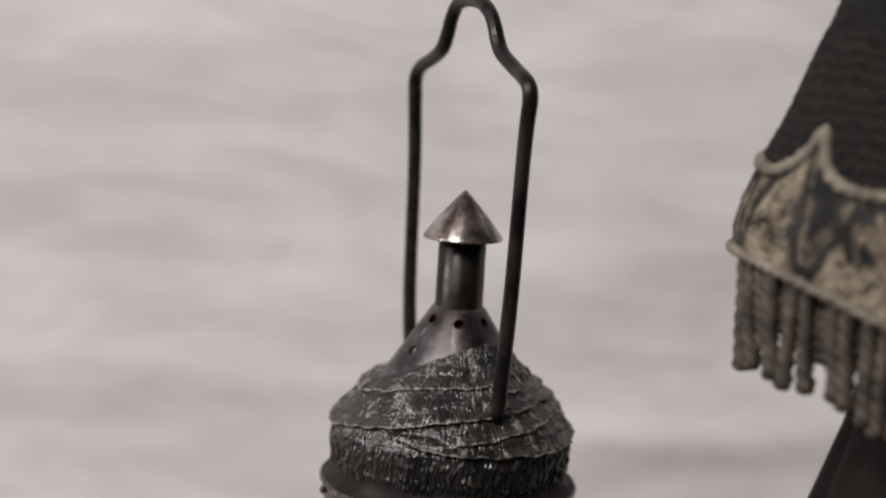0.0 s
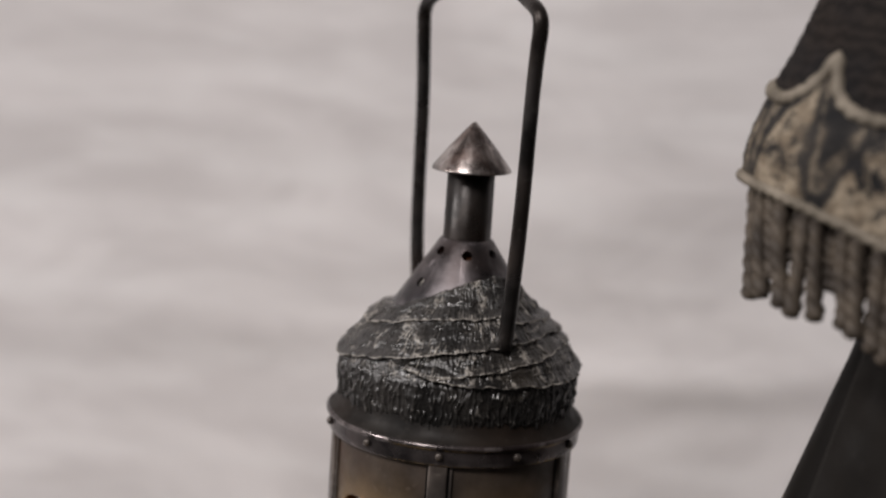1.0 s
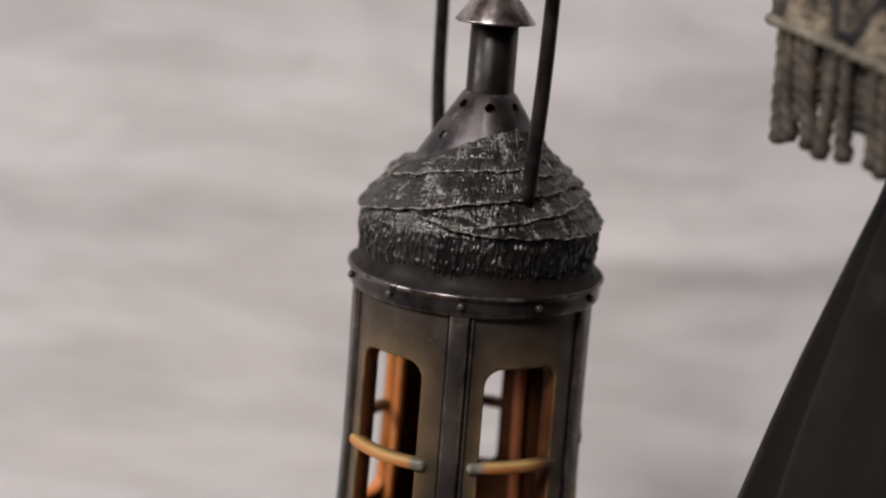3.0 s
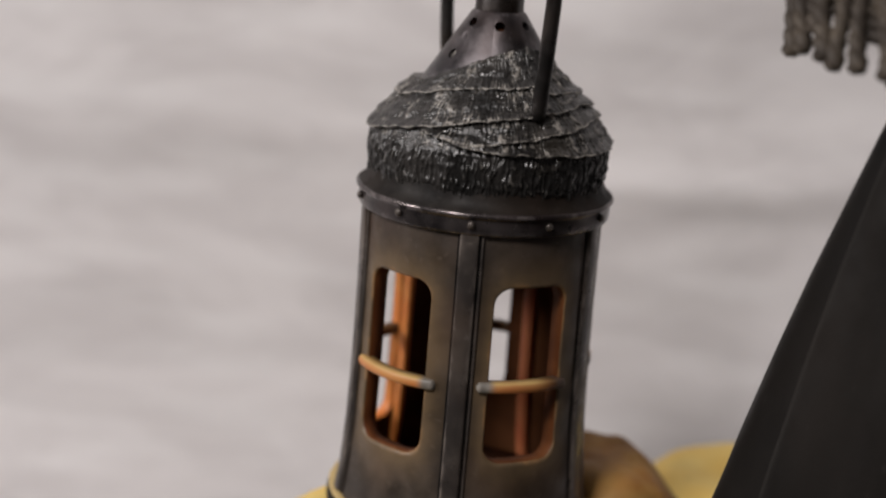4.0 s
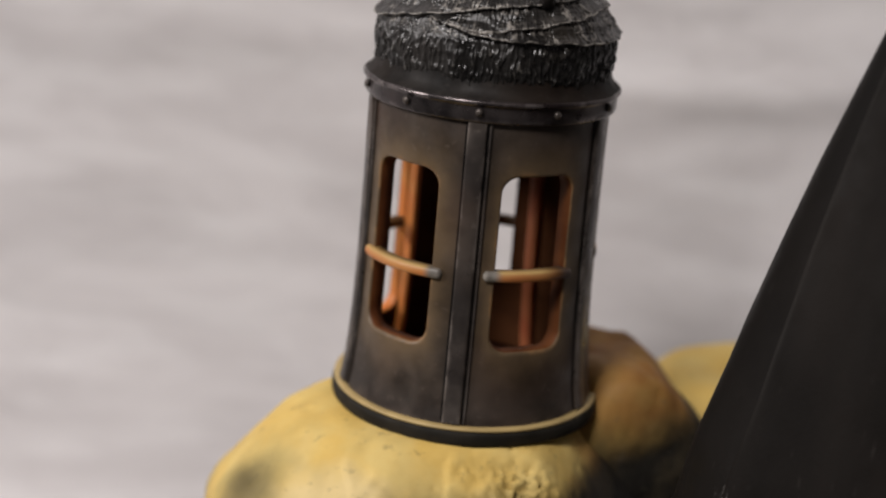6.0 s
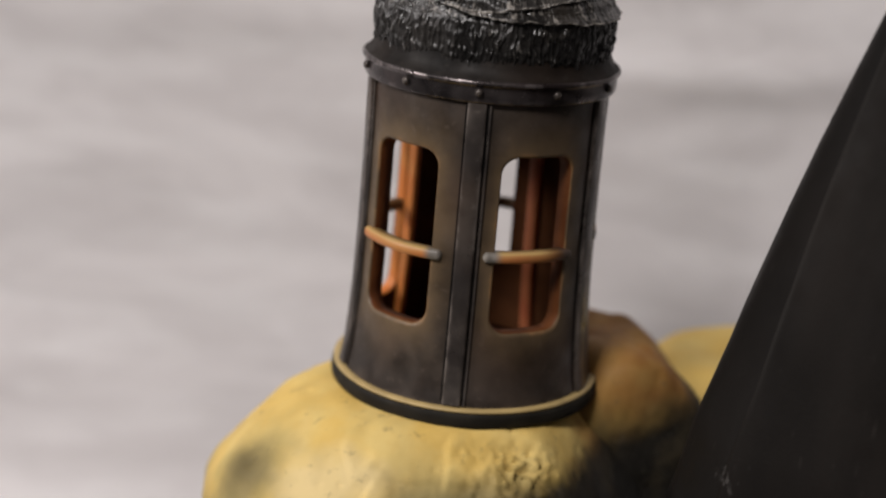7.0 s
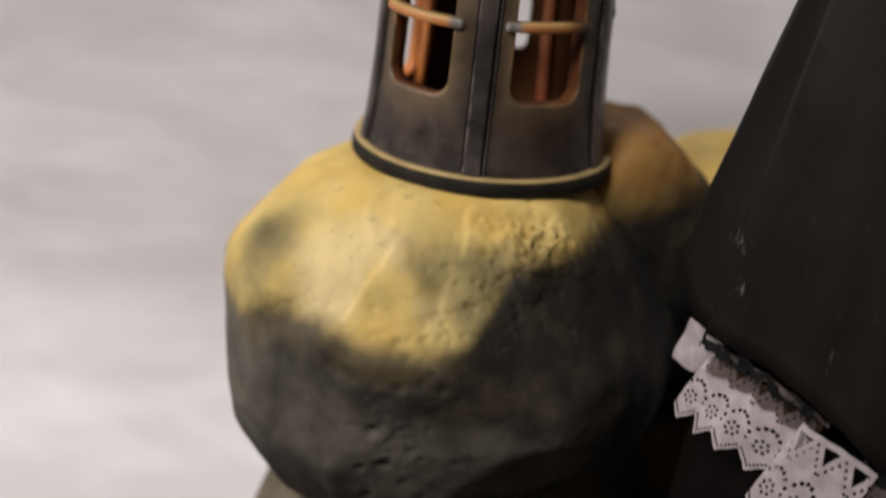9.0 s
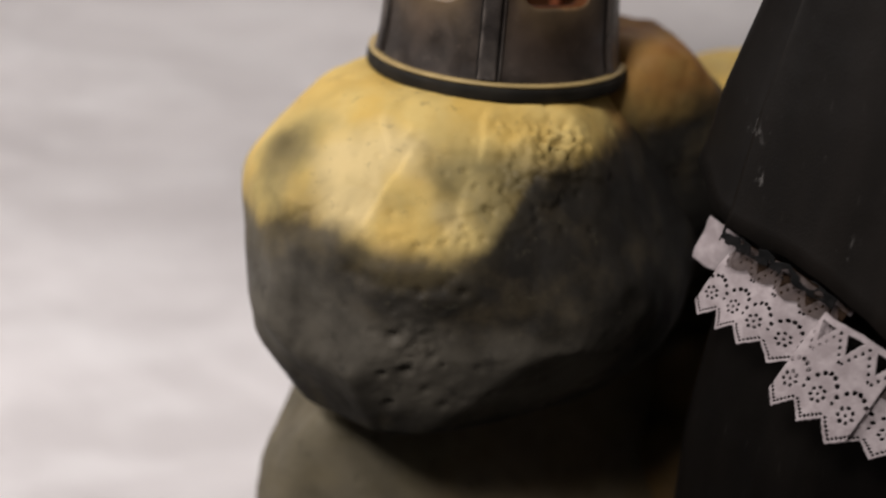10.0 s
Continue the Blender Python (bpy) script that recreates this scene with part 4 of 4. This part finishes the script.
def lace_open(s_, w):
    """True where the lace has a hole, or ends; s_ counts the repeats of 0.70 cm along it."""
    fr = s_ % 1.0 - 0.5
    x = fr * 0.70
    if w > WIDTH - abs(fr) * 2 * 0.36:
        return True
    if 0.13 < w < 0.52 and abs(x) < 0.20 * (0.52 - w) / 0.39:
        return True

    def dot(dx, dw, r=0.040):
        return (x - dx) ** 2 + (w - dw) ** 2 < r * r
    for k in range(5):
        t = k / 4.5
        if dot(0.35 * (1 - t), .17 + .60 * t, .034) or dot(-0.35 * (1 - t), .17 + .60 * t, .034):
            return True
    for k in range(-3, 4):
        t = k / 3
        if dot(t * 0.35, 0.98 + .30 * t * t, .050):
            return True
    for k in range(7):
        a = k * 2 * math.pi / 7
        if dot(.15 * math.cos(a), 1.46 + .15 * math.sin(a), .042):
            return True
    if dot(0, 1.46, .034):
        return True
    for k in range(0, 6):
        t = k / 6
        if dot(.35 * t, WIDTH - .13 - .34 * t, .034) or dot(-.35 * t, WIDTH - .13 - .34 * t, .034):
            return True
    return dot(.35, 1.44, .036) or dot(-.35, 1.44, .036)


def net_open(s_, w):
    """A sheer net with a scalloped lower edge."""
    return w > 0.56 + 0.14 * abs(math.sin(s_ * 2.9))


def lace_piece(name, d0, d1, drop, out0, out1, phase, mat, label, width=WIDTH, opened=lace_open, cell=0.019, flare=0.28, bow=0.0, shear=2.0, fall=0.93, period=0.70, lift=0.0):
    """A strip of lace from d0 to d1 degrees along the hem, as fine mesh with real holes."""
    length = (d1 - d0) * 0.118
    nu, nv = int(length / cell), int(width / cell)
    bm = bmesh.new()
    made = {}

    def vert(i, j):
        if (i, j) not in made:
            u, w = i / nu, j * cell
            deg = d0 + (d1 - d0) * u
            z = HEM(deg) - drop - w * fall + lift * u
            k = ROBE_K(HEM(deg)) + out0 + (out1 - out0) * u + flare * w + bow * math.sin(math.pi * u)
            k += 0.06 * math.sin(u * length * 3.1 + w * 1.4) + .04 * noise.noise(Vector((u * length * 2, w * 2, phase)))
            p = Vector(round_axis(deg - shear * w, k, z + .02 * noise.noise(Vector((u * length * 3, w * 3, phase + 4)))))
            made[i, j] = bm.verts.new(CM * p)
        return made[i, j]
    for i in range(nu):
        for j in range(nv):
            if not opened((i + .5) * cell / period + phase, (j + .5) * cell):
                bm.faces.new((vert(i, j), vert(i + 1, j), vert(i + 1, j + 1), vert(i, j + 1)))
    ob = part(name, bm, mat, petticoat, label)
    m = ob.modifiers.new("thickness", "SOLIDIFY")
    m.thickness = 0.025 * CM
    return ob


lace_piece("lace_pleat", 24.5, 54, 0.40, -0.40, -0.40, 0.1, LACE, "white lace pleat with rows of eyelets", period=0.77, flare=0.36)
lace_piece("black_net", 27, 54, 0.30, -0.27, -0.27, 0.1, NET_AND_SHADE, "sheer dark net, tinted for the hem's shade, over the top of the lace", 0.80, net_open, 0.03, 0.36)
lace_piece("lace_pleat", 51.2, 65.6, 0.58, 0.12, 0.30, 0.08, LACE, "white lace pleat with rows of eyelets", bow=0.12, flare=0.42, shear=2.3, period=0.60, lift=0.37, fall=1.08)
lace_piece("lace_pleat", 63.5, 92, 0.62, 0.02, 0.10, 0.5, LACE, "white lace pleat with rows of eyelets", flare=0.42, shear=2.2, lift=1.1)
lace_piece("black_net", 64.5, 92, 0.55, 0.12, 0.20, 0.4, NET_AND_SHADE, "sheer dark net, tinted for the hem's shade, over the top of the lace", 0.80, net_open, 0.03, 0.40, lift=1.1)


TUCK = [Vector(p) for p in ((5.47, -5.4, -2.35), (6.24, -6.3, -2.61), (6.14, -6.3, -3.74), (5.21, -5.4, -3.63))]


def tuck(u, v):
    u, v = u + .04, .95 * v - .02
    q = (TUCK[0] * (1 - u) + TUCK[1] * u) * (1 - v) + (TUCK[3] * (1 - u) + TUCK[2] * u) * v
    return q + Vector((.05 * noise.noise(q * 2), .10 * math.sin(7 * u + 2 * v) + .1 * v, .05 * noise.noise(q * 3)))


part("lace_tuck", grid_surface(tuck, 24, 24), LACE, petticoat, "white lace end tucked behind the hem").modifiers.new("thickness", "SOLIDIFY").thickness = 0.04 * CM


def scroll_open(s_, w):
    """Black scrollwork: lobed on both edges, with curls cut out."""
    s_ *= 0.70
    n = noise.noise(Vector((s_ * 2.6, w * 3.2, 5))) + 0.5 * noise.noise(Vector((s_ * 6, w * 6, 2)))
    edge = 0.10 + 0.08 * abs(math.sin(s_ * 4.5))
    return w < edge - .08 or w > 0.52 - edge * .8 or (n > 0.16 and 0.08 < w < 0.42)


lace_piece("black_scrollwork", 25, 53, 0.02, 0.10, 0.14, 0.0, BLACK_LACE, "black scrollwork lace along the hem", 0.52, scroll_open, 0.024, 0.05)
lace_piece("black_scrollwork", 63, 90, 0.02, 0.10, 0.14, 1.3, BLACK_LACE, "black scrollwork lace along the hem", 0.52, scroll_open, 0.03, 0.05)

# the shawl
shawl = tagged(new("shawl"), "dark ribbed shawl with a beige scalloped border and tan fringe", "shawl")
SHAWL_K = table((10, 14, 15.4, 15.9, 16.5, 17.26, 18.5, 20.83, 23, 26), (7.5, 7.42, 7.42, 7.44, 7.35, 7.02, 6.51, 5.66, 4.8, 3.7))
SHAWL_HEM = table((-120, -8, 4, 19, 28, 40, 50, 70, 120), (15.2, 15.4, 15.41, 15.31, 15.15, 14.85, 14.48, 13.9, 13.4))


CUSP = table((-21, -15, -10.5, -5, -2, 0, 2, 4, 7, 11, 15, 20), (0.08, 0.05, .12, .36, .68, 1, .74, .46, .24, .10, .05, .06))


def scallop(deg):
    """Height of the cord: hanging bows that meet in upward points every 41 degrees."""
    t = (deg - 25.5 + 21) % 41.0 - 21
    return 17.14 - 0.006 * (deg - 8) + 1.12 * (CUSP(t) if deg > 5 else .08 + .03 * math.cos(deg))


sh_border, sh_beige = [], []
# each beige leaf of the border: middle and half width in degrees at the hem, and at its tip
LEAVES = ((-14, 10, -12, 3), (2.5, 1.6, 3, 1.2), (18.5, 10, 21.5, 3.5), (48, 15, 51, 4), (85, 15, 88, 4), (120, 14, 122, 4))


def shawl_f(u, v):
    deg = -130 + 270 * u
    h = SHAWL_HEM(deg)
    z = h + (25 - h) * v ** 1.25
    b = 1 - step(z, scallop(deg) - .05, scallop(deg) + .05)
    q = Vector((deg * .12, z, 1))
    up = min(1.2, (z - h) / 2.3)
    leaf = line = 0.0
    for c0, h0, c1, h1 in LEAVES:
        half = h0 + (h1 - h0) * up ** 1.3
        off = abs(deg - c0 - (c1 - c0) * up) + 2.2 * noise.noise(q * 2.3) + .8 * noise.noise(q * 7)
        leaf = max(leaf, step(half - off, -.8, 1.4))
        line = max(line, math.exp(-((off - half - 3.2) / .8) ** 2))
    sh_border.append(b)
    sh_beige.append(b * max(leaf * step(scallop(deg) - z, .25, .45), .6 * line))
    k = SHAWL_K(z) + .06 * noise.noise(q) + 0.03 * noise.noise(q * 4) + b * .03 * leaf + .008 * math.sin(z * 26 + deg * .15) * (1 - b)
    return round_axis(deg, k, z)


cloth = part("cloth", grid_surface(shawl_f, 360, 120), SHAWL, shawl)
store(cloth, "border", sh_border)
store(cloth, "beige", sh_beige)
mod = cloth.modifiers.new("thickness", "SOLIDIFY")
mod.thickness, mod.offset = 0.12 * CM, -1
part("scalloped_cord", tube_mesh([round_axis(d / 2, SHAWL_K(scallop(d / 2)) + .0, scallop(d / 2)) for d in range(-80, 240)], 0.145, 10, .5, 2), CORD, shawl, "beige scalloped cord")
part("hem_cord", tube_mesh([round_axis(d / 2, SHAWL_K(15) + .06, SHAWL_HEM(d / 2)) for d in range(-60, 240)], 0.115, 10, .5, 2), CORD, shawl, "beige twisted hem cord")
rnd = random.Random(4)


def tassel(deg, length, sway, toward, set_back, fat):
    """One twisted tassel with a knotted end, hanging from the hem cord."""
    z0 = SHAWL_HEM(deg)
    pts = []
    for j in range(57):
        t = j / 56
        d2 = deg + sway * t * t + .5 * noise.noise(Vector((deg, t * 2, 3)))
        pts.append(round_axis(d2, SHAWL_K(15) - set_back + toward * t + .03 * noise.noise(Vector((deg, t * 5, 8))), z0 - .05 - 1.05 * length * t))
    swell = lambda t: fat * (0.86 + .20 * t + .05 * noise.noise(Vector((deg * 3, t * 4, 1))) + .13 * math.exp(-((t - .92) / .05) ** 2) - .5 * (max(0, t - .95) / .05) ** 2)
    part("tassel", tube_mesh(pts, swell, 18, .27, 3), TASSEL, shawl)


ROPES = ((7.5, 3, 2.38), (12.5, 4, 2.24), (17.5, 2.5, 1.75), (21.5, 4, 2.2), (29.0, -1, 2.22), (32.5, 2, 2.12), (39.0, 1.5, 2.02), (42.0, 1, 2.06), (46.5, 1, 2.1), (49.5, .5, 2.2))
for deg, sway, length in ROPES:
    tassel(deg, length, sway, rnd.uniform(-.1, .05), .10, rnd.uniform(.165, .19))
deg = 53.0
while deg < 96:
    tassel(deg, 2.2 + rnd.uniform(-.2, .16), rnd.uniform(-1.2, 1.2), rnd.uniform(-.12, .06), .09, rnd.uniform(.14, .17))
    deg += rnd.choice((3.1, 3.4, 5.2))
# shorter ends behind
deg = 15.0
while deg < 90:
    tassel(deg, 1.2 + rnd.uniform(-.25, .3), rnd.uniform(-1, 1), -.1, .36, rnd.uniform(.14, .18))
    deg += 3.0 + rnd.uniform(-.5, .5)
